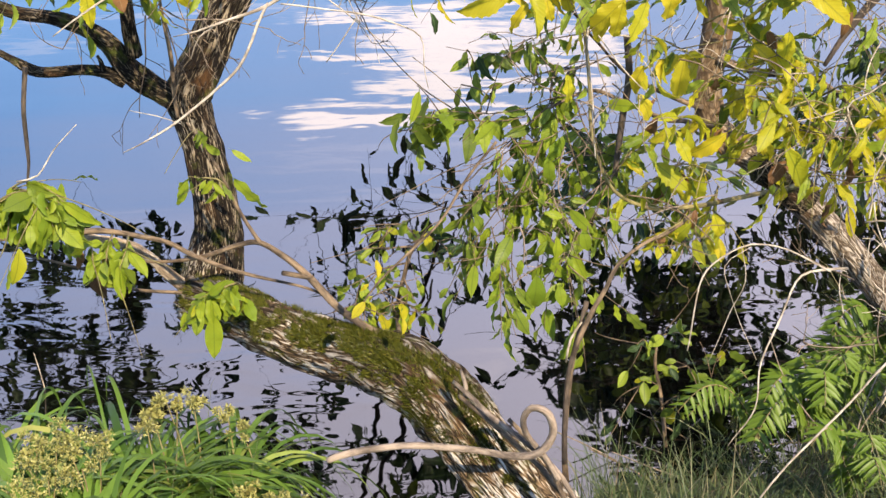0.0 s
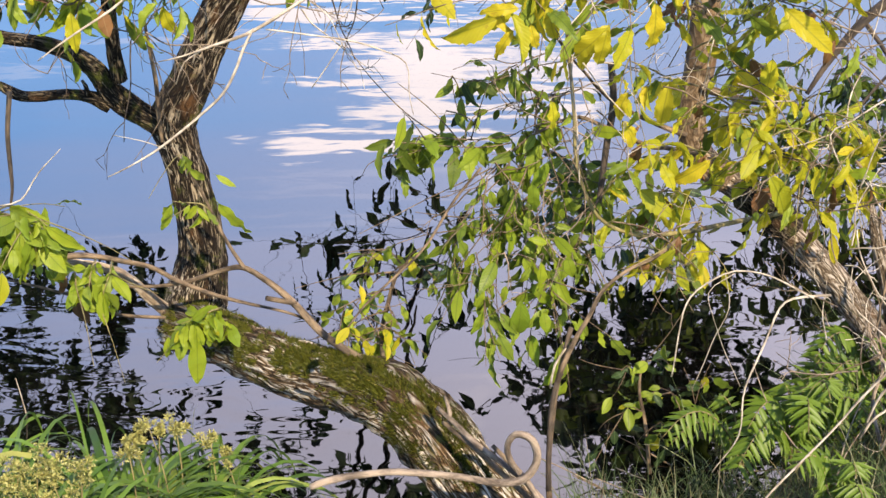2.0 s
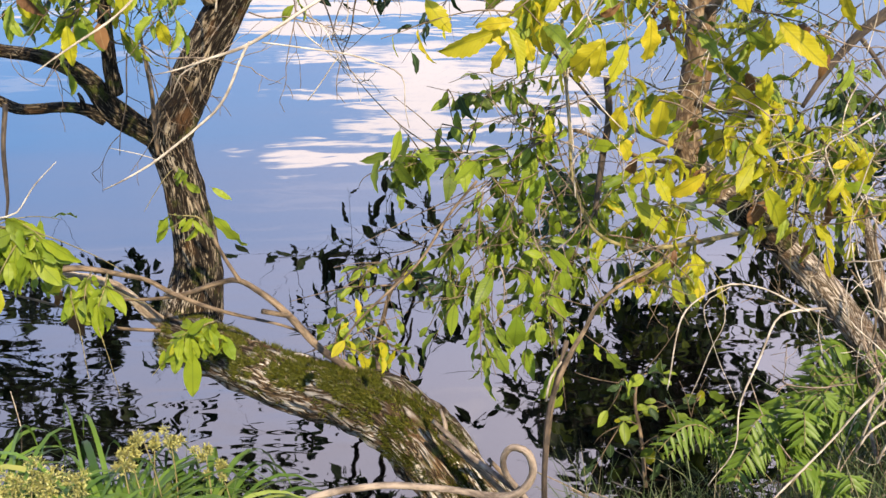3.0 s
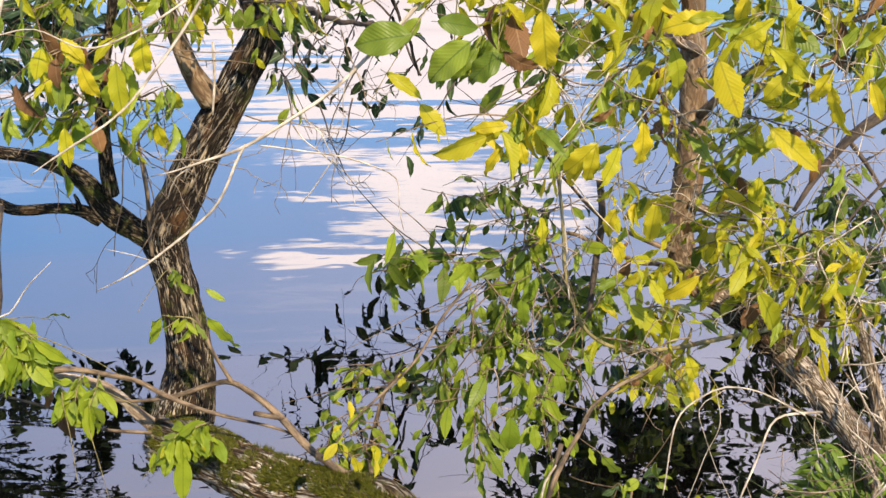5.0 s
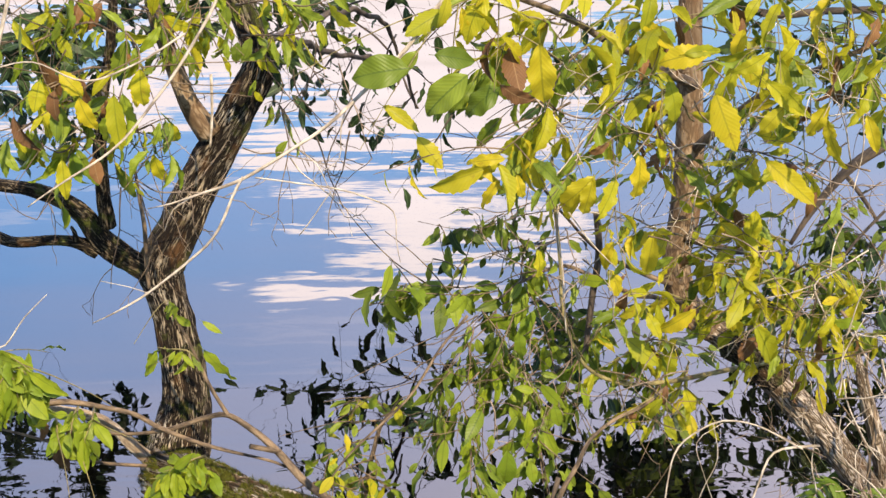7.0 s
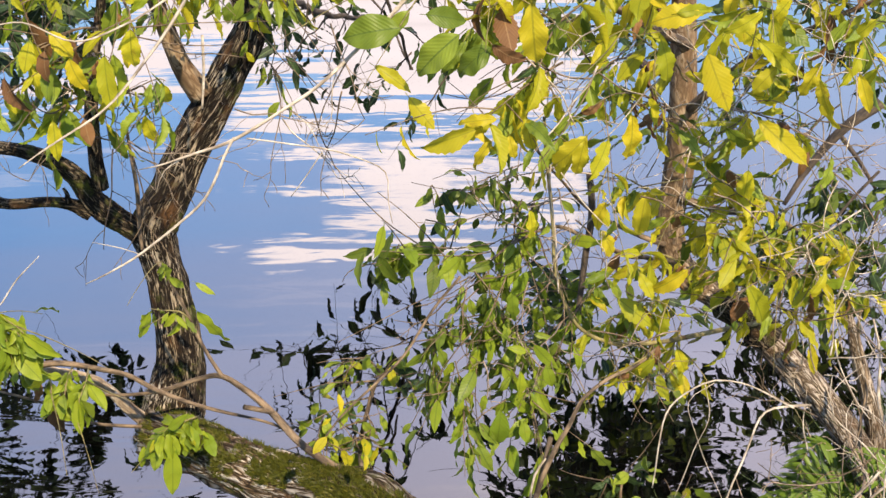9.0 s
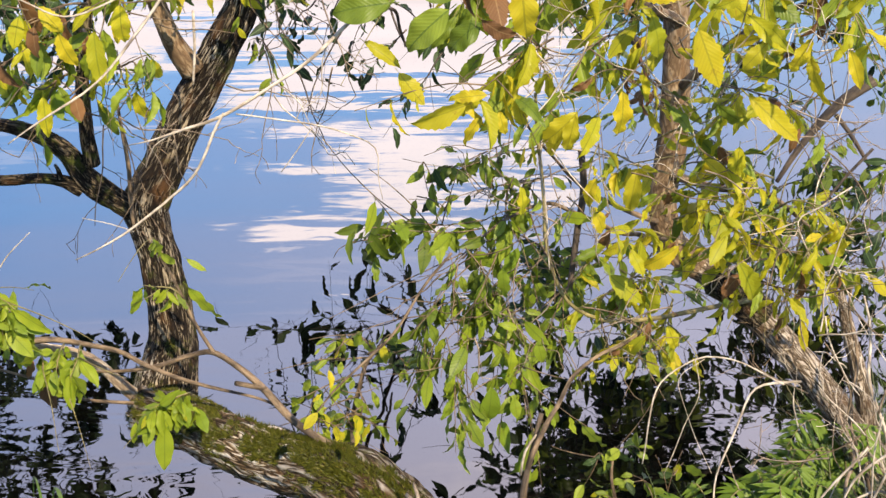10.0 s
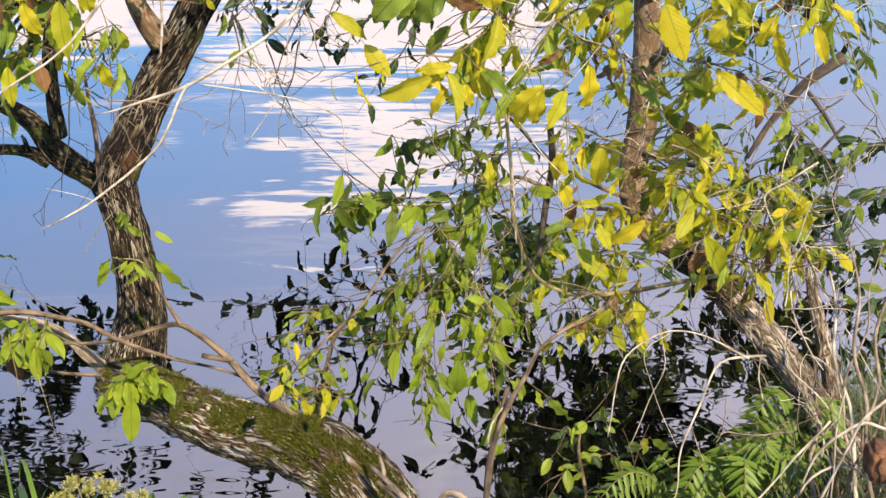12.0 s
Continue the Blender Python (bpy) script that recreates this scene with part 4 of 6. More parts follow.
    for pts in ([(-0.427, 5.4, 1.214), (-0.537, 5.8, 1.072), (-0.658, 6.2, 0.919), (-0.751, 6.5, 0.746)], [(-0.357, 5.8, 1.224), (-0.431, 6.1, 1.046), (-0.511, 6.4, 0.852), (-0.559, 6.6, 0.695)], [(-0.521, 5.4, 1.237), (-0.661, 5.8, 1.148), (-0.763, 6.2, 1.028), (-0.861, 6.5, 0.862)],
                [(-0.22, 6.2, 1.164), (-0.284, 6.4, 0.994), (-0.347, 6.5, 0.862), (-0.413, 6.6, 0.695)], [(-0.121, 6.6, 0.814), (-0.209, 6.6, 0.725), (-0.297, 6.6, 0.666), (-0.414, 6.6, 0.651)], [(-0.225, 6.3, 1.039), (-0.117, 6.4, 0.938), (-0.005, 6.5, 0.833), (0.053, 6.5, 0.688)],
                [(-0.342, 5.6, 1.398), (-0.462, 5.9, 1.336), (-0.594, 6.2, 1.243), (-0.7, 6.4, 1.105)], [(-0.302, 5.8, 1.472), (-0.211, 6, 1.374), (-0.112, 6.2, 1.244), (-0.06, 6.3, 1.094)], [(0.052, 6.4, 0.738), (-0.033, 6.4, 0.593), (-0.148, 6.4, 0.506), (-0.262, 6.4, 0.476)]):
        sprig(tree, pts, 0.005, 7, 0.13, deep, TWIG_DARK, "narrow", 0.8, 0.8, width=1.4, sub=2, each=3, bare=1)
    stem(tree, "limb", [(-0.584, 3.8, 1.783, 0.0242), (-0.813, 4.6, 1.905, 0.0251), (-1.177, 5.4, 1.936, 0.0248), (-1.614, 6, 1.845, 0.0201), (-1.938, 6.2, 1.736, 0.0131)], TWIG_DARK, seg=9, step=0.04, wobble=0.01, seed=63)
    # sprigs added to darken the water's reflection, most of them out of view
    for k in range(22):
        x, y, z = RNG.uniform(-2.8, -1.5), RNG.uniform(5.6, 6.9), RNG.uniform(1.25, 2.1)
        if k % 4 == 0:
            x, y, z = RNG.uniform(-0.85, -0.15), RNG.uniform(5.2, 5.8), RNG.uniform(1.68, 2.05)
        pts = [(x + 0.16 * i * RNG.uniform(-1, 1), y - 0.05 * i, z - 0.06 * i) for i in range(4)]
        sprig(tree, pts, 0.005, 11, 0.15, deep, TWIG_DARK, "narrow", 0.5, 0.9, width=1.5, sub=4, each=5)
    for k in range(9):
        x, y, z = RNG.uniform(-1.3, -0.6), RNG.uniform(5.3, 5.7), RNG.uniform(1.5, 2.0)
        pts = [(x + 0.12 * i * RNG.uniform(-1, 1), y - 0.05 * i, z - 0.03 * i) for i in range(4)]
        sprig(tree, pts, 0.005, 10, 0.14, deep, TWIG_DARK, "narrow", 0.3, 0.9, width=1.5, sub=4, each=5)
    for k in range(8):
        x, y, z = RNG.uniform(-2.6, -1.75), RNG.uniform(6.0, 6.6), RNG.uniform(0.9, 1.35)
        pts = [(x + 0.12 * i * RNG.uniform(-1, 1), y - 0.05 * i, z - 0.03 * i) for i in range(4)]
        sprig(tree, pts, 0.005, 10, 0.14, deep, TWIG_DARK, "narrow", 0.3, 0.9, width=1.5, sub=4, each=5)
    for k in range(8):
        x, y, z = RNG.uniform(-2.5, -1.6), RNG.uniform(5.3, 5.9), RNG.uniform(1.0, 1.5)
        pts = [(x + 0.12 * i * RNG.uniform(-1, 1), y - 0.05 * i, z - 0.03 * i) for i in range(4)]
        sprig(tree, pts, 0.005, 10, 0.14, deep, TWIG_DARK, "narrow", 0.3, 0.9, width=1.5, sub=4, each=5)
    stem(tree, "limb", [(-0.121, 6.6, 0.725, 0.0058), (-0.3, 6.9, 1.0, 0.006), (-0.6, 7.15, 1.15, 0.005), (-1.0, 7.25, 1.2, 0.003)], TWIG_DARK, seg=7, step=0.04, wobble=0.02, seed=64)
    # more added sprigs, set above the view so only their reflection shows
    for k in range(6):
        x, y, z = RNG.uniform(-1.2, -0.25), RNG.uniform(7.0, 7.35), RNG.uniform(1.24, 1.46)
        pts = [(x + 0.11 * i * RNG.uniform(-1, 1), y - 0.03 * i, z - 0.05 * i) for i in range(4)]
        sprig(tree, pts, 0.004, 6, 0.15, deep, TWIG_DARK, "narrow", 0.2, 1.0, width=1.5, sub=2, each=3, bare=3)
    join_rest(tree)
    return tree


leaning_tree = build_leaning_tree()


# ---- the tree on the other side, with yellowing leaves ----
def build_yellow_tree():
    base = [(1.313, 3.02, 0.17, 0.0844), (1.248, 3.1, 0.265, 0.0588), (1.192, 3.2, 0.334, 0.0473), (1.147, 3.32, 0.397, 0.0427), (1.06, 3.46, 0.483, 0.0421), (0.97, 3.6, 0.549, 0.0423), (0.889, 3.72, 0.598, 0.0398), (0.819, 3.78, 0.639, 0.0402), (0.762, 3.8, 0.699, 0.0349)]
    upright = [(0.847, 3.75, 0.619, 0.04), (0.761, 3.79, 0.691, 0.0453), (0.725, 3.8, 0.831, 0.043), (0.742, 3.8, 0.972, 0.0441), (0.746, 3.8, 1.093, 0.0435)] + [(0.738, 3.8, 1.326, 0.0402), (0.726, 3.8, 1.527, 0.0363), (0.719, 3.8, 1.721, 0.0325), (0.714, 3.8, 1.94, 0.0287)]
    tree = thing("yellowing_tree", base[0][:3], "bent tree with pale bark and yellowing serrated leaves", "tree")
    stem(tree, "trunk", base, BARK_PALE, seg=40, step=0.016, rough=0.1, ridges=0.006, seed=21)
    stem(tree, "upright_stem", upright, BARK_SMOOTH, "smooth brown bark", seg=30, step=0.02, rough=0.08, ridges=0.002, seed=20)
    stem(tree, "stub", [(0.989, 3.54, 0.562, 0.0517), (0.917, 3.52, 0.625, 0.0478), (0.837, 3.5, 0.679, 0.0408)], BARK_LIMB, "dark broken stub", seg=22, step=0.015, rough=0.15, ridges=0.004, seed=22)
    stem(tree, "limb", [(1.266, 3.24, 0.243, 0.0293), (1.24, 3.28, 0.405, 0.0243), (1.201, 3.3, 0.538, 0.0208), (1.176, 3.34, 0.643, 0.016), (1.163, 3.36, 0.704, 0.0088)], BARK_PALE, seg=16, step=0.02, rough=0.12, ridges=0.003, seed=23)
    b = TWIG_BROWN
    stem(tree, "branch", [(0.972, 3.5, 0.628, 0.0080), (0.844, 3.4, 0.645, 0.0072), (0.713, 3.3, 0.663, 0.0070), (0.587, 3.2, 0.686, 0.0062), (0.467, 3.1, 0.731, 0.0055), (0.363, 3.05, 0.806, 0.0049), (0.303, 3, 0.955, 0.0046), (0.292, 3, 1.086, 0.0046), (0.274, 3, 1.227, 0.0040), (0.263, 3, 1.361, 0.0039)], TWIG_GREEN, seg=9, step=0.02, rough=0.1, wobble=0.004, seed=24)
    stem(tree, "branch", [(1.369, 3.9, 1.183, 0.0208), (1.256, 3.9, 1.093, 0.0157), (1.162, 3.9, 0.966, 0.0106), (1.101, 3.9, 0.855, 0.0071)], TWIG_DARK, seg=10, step=0.02, rough=0.1, seed=25)
    stem(tree, "branch", [(0.708, 3.76, 0.772, 0.0095), (0.558, 3.7, 0.847, 0.0065), (0.446, 3.5, 0.965, 0.0048), (0.342, 3.3, 1.109, 0.0037), (0.249, 3.1, 1.256, 0.0031)], b, seg=9, step=0.02, wobble=0.006, seed=26)
    stem(tree, "branch", [(0.74, 3.76, 1.384, 0.0165), (0.563, 3.5, 1.496, 0.0122), (0.386, 3.2, 1.617, 0.009), (0.257, 3, 1.699, 0.0071), (0.118, 2.8, 1.773, 0.006)], b, seg=9, step=0.02, wobble=0.006, seed=27)
    stem(tree, "branch", [(0.76, 3.76, 1.198, 0.0151), (0.825, 3.6, 1.335, 0.0111), (0.867, 3.3, 1.472, 0.0087), (0.932, 3.1, 1.565, 0.0068), (1.039, 3, 1.648, 0.0059)], b, seg=9, step=0.02, wobble=0.006, seed=28)
    stem(tree, "branch", [(0.743, 3.76, 0.917, 0.0146), (0.86, 3.7, 0.901, 0.011), (0.932, 3.4, 0.982, 0.0078), (0.986, 3.2, 0.97, 0.0059), (1.036, 3.1, 0.913, 0.0043)], b, seg=8, step=0.02, wobble=0.006, seed=29)
    stem(tree, "branch", [(0.537, 3.5, 1.403, 0.0139), (0.575, 3.4, 1.392, 0.0128), (0.629, 3.4, 1.377, 0.012)], TWIG_DARK, seg=9, step=0.015, rough=0.2, seed=30)
    # long bare pale branches that hang from the crown
    p = TWIG_PALE
    for pts in ([(0.08, 2.75, 1.825, 0.0049), (0.01, 2.72, 1.765, 0.0049), (-0.039, 2.7, 1.706, 0.0049), (-0.103, 2.68, 1.63, 0.0046), (-0.207, 2.66, 1.536, 0.0039), (-0.318, 2.64, 1.454, 0.0037), (-0.412, 2.62, 1.408, 0.0036), (-0.491, 2.61, 1.379, 0.0026), (-0.56, 2.6, 1.355, 0.0016), (-0.611, 2.6, 1.343, 0.001)],
                [(-0.412, 2.62, 1.408, 0.0026), (-0.437, 2.62, 1.368, 0.003), (-0.48, 2.61, 1.278, 0.003), (-0.53, 2.6, 1.228, 0.003), (-0.612, 2.59, 1.164, 0.0027), (-0.67, 2.58, 1.131, 0.002), (-0.74, 2.58, 1.094, 0.001)],
                [(-0.508, 2.61, 1.374, 0.0016), (-0.557, 2.61, 1.338, 0.0013), (-0.578, 2.61, 1.291, 0.001)],
                [(-0.39, 2.62, 1.408, 0.0016), (-0.31, 2.64, 1.391, 0.0017), (-0.229, 2.66, 1.376, 0.0017), (-0.159, 2.68, 1.351, 0.0017), (-0.103, 2.7, 1.314, 0.0013), (-0.1, 2.7, 1.25, 0.001), (-0.091, 2.7, 1.198, 0.0007)],
                [(-0.23, 2.66, 1.363, 0.0013), (-0.267, 2.66, 1.313, 0.0013), (-0.305, 2.66, 1.268, 0.001)],
                [(-0.168, 2.7, 1.61, 0.0013), (-0.211, 2.7, 1.501, 0.0013), (-0.219, 2.7, 1.427, 0.001), (-0.269, 2.7, 1.39, 0.0007)],
                [(-0.31, 2.66, 1.462, 0.0013), (-0.264, 2.66, 1.425, 0.001), (-0.23, 2.66, 1.351, 0.0007)],
                [(-0.615, 2.6, 1.155, 0.001), (-0.662, 2.6, 1.171, 0.001), (-0.723, 2.6, 1.185, 0.0007)]):
        stem(tree, "bare_branch", pts, p, seg=7, step=0.02, rough=0.25, wobble=0.007, seed=RNG.randrange(50))
    for pts in ([(0.918, 2.85, 0.672, 0.0035), (0.872, 2.83, 0.679, 0.0033), (0.802, 2.82, 0.67, 0.0028), (0.764, 2.8, 0.603, 0.0026), (0.713, 2.76, 0.468, 0.0023), (0.699, 2.74, 0.351, 0.0018), (0.641, 2.72, 0.248, 0.0013)],
                [(0.872, 2.83, 0.679, 0.0023), (0.769, 2.82, 0.734, 0.0020), (0.694, 2.8, 0.763, 0.0020), (0.639, 2.79, 0.761, 0.0020), (0.568, 2.78, 0.707, 0.0020), (0.537, 2.76, 0.626, 0.0020), (0.523, 2.75, 0.507, 0.0016)], [(0.642, 2.79, 0.761, 0.0012), (0.66, 2.79, 0.671, 0.0010), (0.625, 2.78, 0.584, 0.0010), (0.584, 2.77, 0.463, 0.0008)],
                [(0.668, 2.8, 0.76, 0.0010), (0.605, 2.8, 0.711, 0.0010), (0.638, 2.79, 0.609, 0.0008), (0.704, 2.78, 0.457, 0.0008)],
                [(0.972, 2.5, 0.692, 0.0027), (0.918, 2.5, 0.613, 0.0028), (0.839, 2.48, 0.524, 0.0026), (0.765, 2.45, 0.446, 0.0026), (0.69, 2.42, 0.376, 0.0023), (0.63, 2.4, 0.298, 0.0024)],
                [(1.039, 3, 1.122, 0.0022), (0.964, 3, 1.073, 0.0020), (0.914, 3, 1.037, 0.0020), (0.952, 3, 0.95, 0.0018), (0.998, 3, 0.86, 0.0016), (1.033, 3, 0.752, 0.0013)], [(0.921, 3, 1.037, 0.0016), (0.849, 3, 1.016, 0.0012), (0.782, 3, 1.002, 0.0010), (0.717, 3, 0.966, 0.0008)], [(1.091, 3.1, 0.963, 0.0013), (1.004, 3.1, 0.979, 0.0010), (0.906, 3.1, 0.972, 0.0008)],
                [(1.098, 2.5, 0.752, 0.0034), (1.043, 2.5, 0.696, 0.0032), (1.016, 2.5, 0.609, 0.0030), (0.971, 2.5, 0.461, 0.0029)], [(1.035, 2.6, 0.713, 0.0020), (1.026, 2.6, 0.58, 0.0020), (1.037, 2.6, 0.396, 0.0017)], [(1.022, 3, 0.93, 0.0013), (1.099, 3, 0.776, 0.0013), (1.168, 2.9, 0.665, 0.0013), (1.242, 2.9, 0.553, 0.0013)],
                [(0.275, 2.9, 1.334, 0.0021), (0.273, 2.9, 1.215, 0.0021), (0.287, 2.9, 1.106, 0.0020), (0.302, 2.9, 0.95, 0.0016)], [(0.297, 2.9, 1.255, 0.0016), (0.352, 2.9, 1.174, 0.0015), (0.435, 2.9, 1.091, 0.0012)], [(0.382, 3, 1.198, 0.0012), (0.433, 3, 1.127, 0.0012), (0.47, 3, 1.07, 0.0010)]):
        stem(tree, "bare_branch", pts, p, seg=7, step=0.02, rough=0.25, wobble=0.009, seed=RNG.randrange(50))
    for pts in ([(1.171, 2.9, 0.199, 0.0052), (1.154, 2.95, 0.341, 0.0052), (1.106, 3, 0.483, 0.0045), (1.122, 3.05, 0.624, 0.0045), (1.106, 3.1, 0.732, 0.0037), (1.108, 3.1, 0.86, 0.0029)], [(1.19, 2.8, 0.264, 0.0058), (1.166, 2.85, 0.401, 0.0058), (1.161, 2.9, 0.504, 0.0051), (1.127, 2.95, 0.608, 0.0043), (1.134, 3, 0.712, 0.0036), (1.103, 3, 0.838, 0.0029)],
                [(1.073, 2.8, 0.265, 0.0043), (1.06, 2.85, 0.368, 0.0043), (1.087, 2.9, 0.455, 0.0036), (1.063, 2.95, 0.526, 0.0029), (1.082, 3, 0.583, 0.0022)], [(1.182, 2.7, 0.329, 0.0049), (1.16, 2.75, 0.46, 0.0049), (1.166, 2.8, 0.59, 0.0042), (1.139, 2.85, 0.705, 0.0042), (1.147, 2.9, 0.82, 0.0035), (1.099, 2.9, 0.97, 0.0021)],
                [(1.119, 2.7, 0.33, 0.0035), (1.138, 2.75, 0.412, 0.0035), (1.194, 2.8, 0.495, 0.0035), (1.211, 2.8, 0.606, 0.0035), (1.244, 2.8, 0.683, 0.0034)], [(1.186, 2.7, 0.552, 0.0041), (1.127, 2.7, 0.575, 0.0041), (1.076, 2.7, 0.545, 0.0034), (1.028, 2.7, 0.49, 0.0034), (1.005, 2.7, 0.395, 0.0028)], [(0.988, 2.7, 0.363, 0.0028), (1.022, 2.7, 0.427, 0.0028), (1.088, 2.7, 0.459, 0.0027), (1.143, 2.65, 0.442, 0.0027), (1.191, 2.6, 0.457, 0.0027)],
                [(1.257, 3, 0.776, 0.0043), (1.231, 2.98, 0.674, 0.0044), (1.247, 2.95, 0.559, 0.0044), (1.214, 2.9, 0.438, 0.0044), (1.214, 2.8, 0.298, 0.0043)], [(1.14, 2.9, 0.553, 0.0029), (1.144, 2.9, 0.633, 0.0029), (1.172, 2.9, 0.743, 0.0028), (1.164, 2.9, 0.85, 0.0021), (1.184, 2.9, 0.955, 0.0014)], [(1.053, 2.9, 0.488, 0.0022), (1.061, 2.9, 0.601, 0.0021), (1.021, 2.9, 0.696, 0.0021), (0.985, 2.9, 0.759, 0.0014)]):
        stem(tree, "climbing_stem", pts, RNG.choice((TWIG_BROWN, TWIG_TAN, TWIG_TAN, TWIG_PALE)), seg=7, step=0.02, rough=0.3, wobble=0.014, seed=RNG.randrange(50))
    for k in range(14):
        at = (RNG.uniform(0.88, 1.1), RNG.uniform(2.75, 3.0), RNG.uniform(0.4, 0.95))
        forked_twig(tree, at, (RNG.gauss(0, 0.6), RNG.gauss(0, 0.3), RNG.gauss(0.2, 0.9)), RNG.uniform(0.14, 0.3), RNG.choice((TWIG_BROWN, TWIG_TAN, TWIG_PALE)))
    late = []
    yl = "yellow:2.2 lime:7.5 green:2.2 brown:1.0"
    gl = "lime:3 fresh:2 green:6 yellow:0.5 brown:0.4"
    rows = (
        ([(0.772, 3.5, 0.864), (0.798, 3.2, 0.923), (0.833, 3, 0.981), (0.902, 2.9, 0.99)], 13, 0.1, yl),
        ([(0.728, 3.5, 0.795), (0.78, 3.3, 0.837), (0.823, 3.1, 0.867), (0.871, 3, 0.861)], 10, 0.095, yl), ([(0.684, 3.5, 0.999), (0.536, 3.2, 1.124), (0.432, 3, 1.227), (0.324, 2.9, 1.311)], 9, 0.11, yl),
        ([(0.704, 3.5, 1.196), (0.55, 3.1, 1.371), (0.436, 2.9, 1.444), (0.347, 2.8, 1.428)], 9, 0.12, yl), ([(0.695, 3.5, 1.34), (0.529, 3.1, 1.51), (0.429, 2.9, 1.586), (0.354, 2.8, 1.567)], 9, 0.12, yl),
        ([(0.553, 3.2, 1.617), (0.438, 3, 1.699), (0.349, 2.9, 1.687), (0.278, 2.8, 1.641)], 9, 0.12, yl), ([(0.274, 2.9, 1.687), (0.191, 2.8, 1.714), (0.141, 2.75, 1.673), (0.116, 2.7, 1.61)], 9, 0.11, gl),
        ([(0.142, 2.8, 1.749), (0.081, 2.75, 1.767), (0.021, 2.7, 1.75), (-0.014, 2.7, 1.716)], 7, 0.11, yl), ([(0.292, 2.9, 1.509), (0.221, 2.8, 1.492), (0.157, 2.75, 1.453), (0.095, 2.7, 1.415)], 9, 0.11, yl),
        ([(0.362, 3, 1.647), (0.277, 2.9, 1.586), (0.232, 2.8, 1.53), (0.21, 2.8, 1.454)], 8, 0.11, gl), ([(0.682, 3.4, 1.498), (0.7, 3.1, 1.592), (0.73, 2.9, 1.637), (0.781, 2.8, 1.617)], 9, 0.12, yl),
        ([(0.673, 3.4, 1.631), (0.691, 3.1, 1.712), (0.733, 2.9, 1.75), (0.796, 2.8, 1.714)], 8, 0.12, yl), ([(0.756, 3.3, 1.398), (0.766, 3, 1.476), (0.817, 2.9, 1.497), (0.867, 2.8, 1.48)], 10, 0.11, yl),
        ([(0.857, 3, 1.648), (0.894, 2.9, 1.638), (0.917, 2.8, 1.605), (0.961, 2.8, 1.53)], 8, 0.11, yl), ([(0.886, 3, 1.75), (0.923, 2.9, 1.725), (0.954, 2.8, 1.714), (0.997, 2.8, 1.654)], 7, 0.11, yl),
        ([(0.786, 3.4, 1.285), (0.787, 3.1, 1.342), (0.803, 2.9, 1.365), (0.845, 2.85, 1.325)], 7, 0.11, yl), ([(0.713, 3.5, 1.032), (0.747, 3.3, 1.109), (0.757, 3.1, 1.184), (0.775, 3, 1.185)], 7, 0.1, yl),
        ([(0.964, 3.4, 0.965), (0.97, 3.2, 0.985), (0.975, 3.1, 0.944), (0.966, 3, 0.892)], 9, 0.09, gl), ([(0.832, 3.5, 0.932), (0.847, 3.3, 0.966), (0.882, 3.2, 0.985), (0.888, 3.1, 0.959)], 9, 0.08, gl),
        ([(0.502, 3.4, 0.832), (0.429, 3.3, 0.804), (0.388, 3.2, 0.778), (0.42, 3.2, 0.73)], 8, 0.1, gl),
        ([(0.63, 3.4, 0.798), (0.569, 3.3, 0.771), (0.54, 3.2, 0.746), (0.559, 3.2, 0.664)], 8, 0.1, gl), ([(0.681, 3.3, 0.704), (0.659, 3.25, 0.658), (0.668, 3.2, 0.614)], 6, 0.08, yl),
        ([(0.602, 3.2, 0.713), (0.574, 3.2, 0.664), (0.523, 3.15, 0.637), (0.464, 3.1, 0.628)], 8, 0.075, yl), ([(0.477, 3.2, 1.462), (0.395, 3, 1.475), (0.345, 2.9, 1.457)], 6, 0.1, gl),
        ([(0.573, 3.2, 1.754), (0.447, 3, 1.788), (0.345, 2.9, 1.786), (0.263, 2.8, 1.761)], 8, 0.12, yl), ([(0.707, 3.2, 1.794), (0.764, 3, 1.826), (0.852, 2.9, 1.811), (0.922, 2.8, 1.786)], 9, 0.12, yl))
    for pts, n, s, mix in rows:
        sprig(tree, pts, 0.003, n + 1, s * 1.02, mix, RNG.choice((TWIG_GREEN, TWIG_BROWN)), "toothed", 0.9, 0.85, width=0.96, bare=3, sub=3)
    for pts in ([(0.617, 3.12, 0.951), (0.542, 3.05, 0.999), (0.475, 3.0, 1.002), (0.421, 2.96, 0.966)], [(0.729, 3.22, 1.032), (0.658, 3.15, 1.078), (0.596, 3.1, 1.079), (0.546, 3.06, 1.04)],
                [(0.639, 3.12, 1.004), (0.684, 3.05, 1.051), (0.733, 3.0, 1.054), (0.778, 2.96, 1.017)], [(0.932, 3.12, 0.989), (0.849, 3.05, 1.036), (0.777, 3.0, 1.039), (0.72, 2.96, 1.002)],
                [(0.899, 3.17, 1.01), (0.926, 3.1, 1.057), (0.961, 3.05, 1.059), (0.994, 3.01, 1.021)], [(1.103, 3.12, 0.943), (1.03, 3.05, 0.992), (0.969, 3.0, 0.995), (0.923, 2.96, 0.958)],
                [(0.494, 3.12, 0.818), (0.535, 3.05, 0.87), (0.58, 3.0, 0.875), (0.621, 2.96, 0.839)], [(1.167, 3.12, 0.842), (1.091, 3.05, 0.893), (1.027, 3.0, 0.898), (0.979, 2.96, 0.861)],
                [(0.905, 3.22, 1.078), (0.813, 3.15, 1.123), (0.732, 3.1, 1.124), (0.667, 3.06, 1.085)], [(0.589, 3.22, 1.185), (0.64, 3.15, 1.227), (0.695, 3.1, 1.226), (0.745, 3.06, 1.187)]):
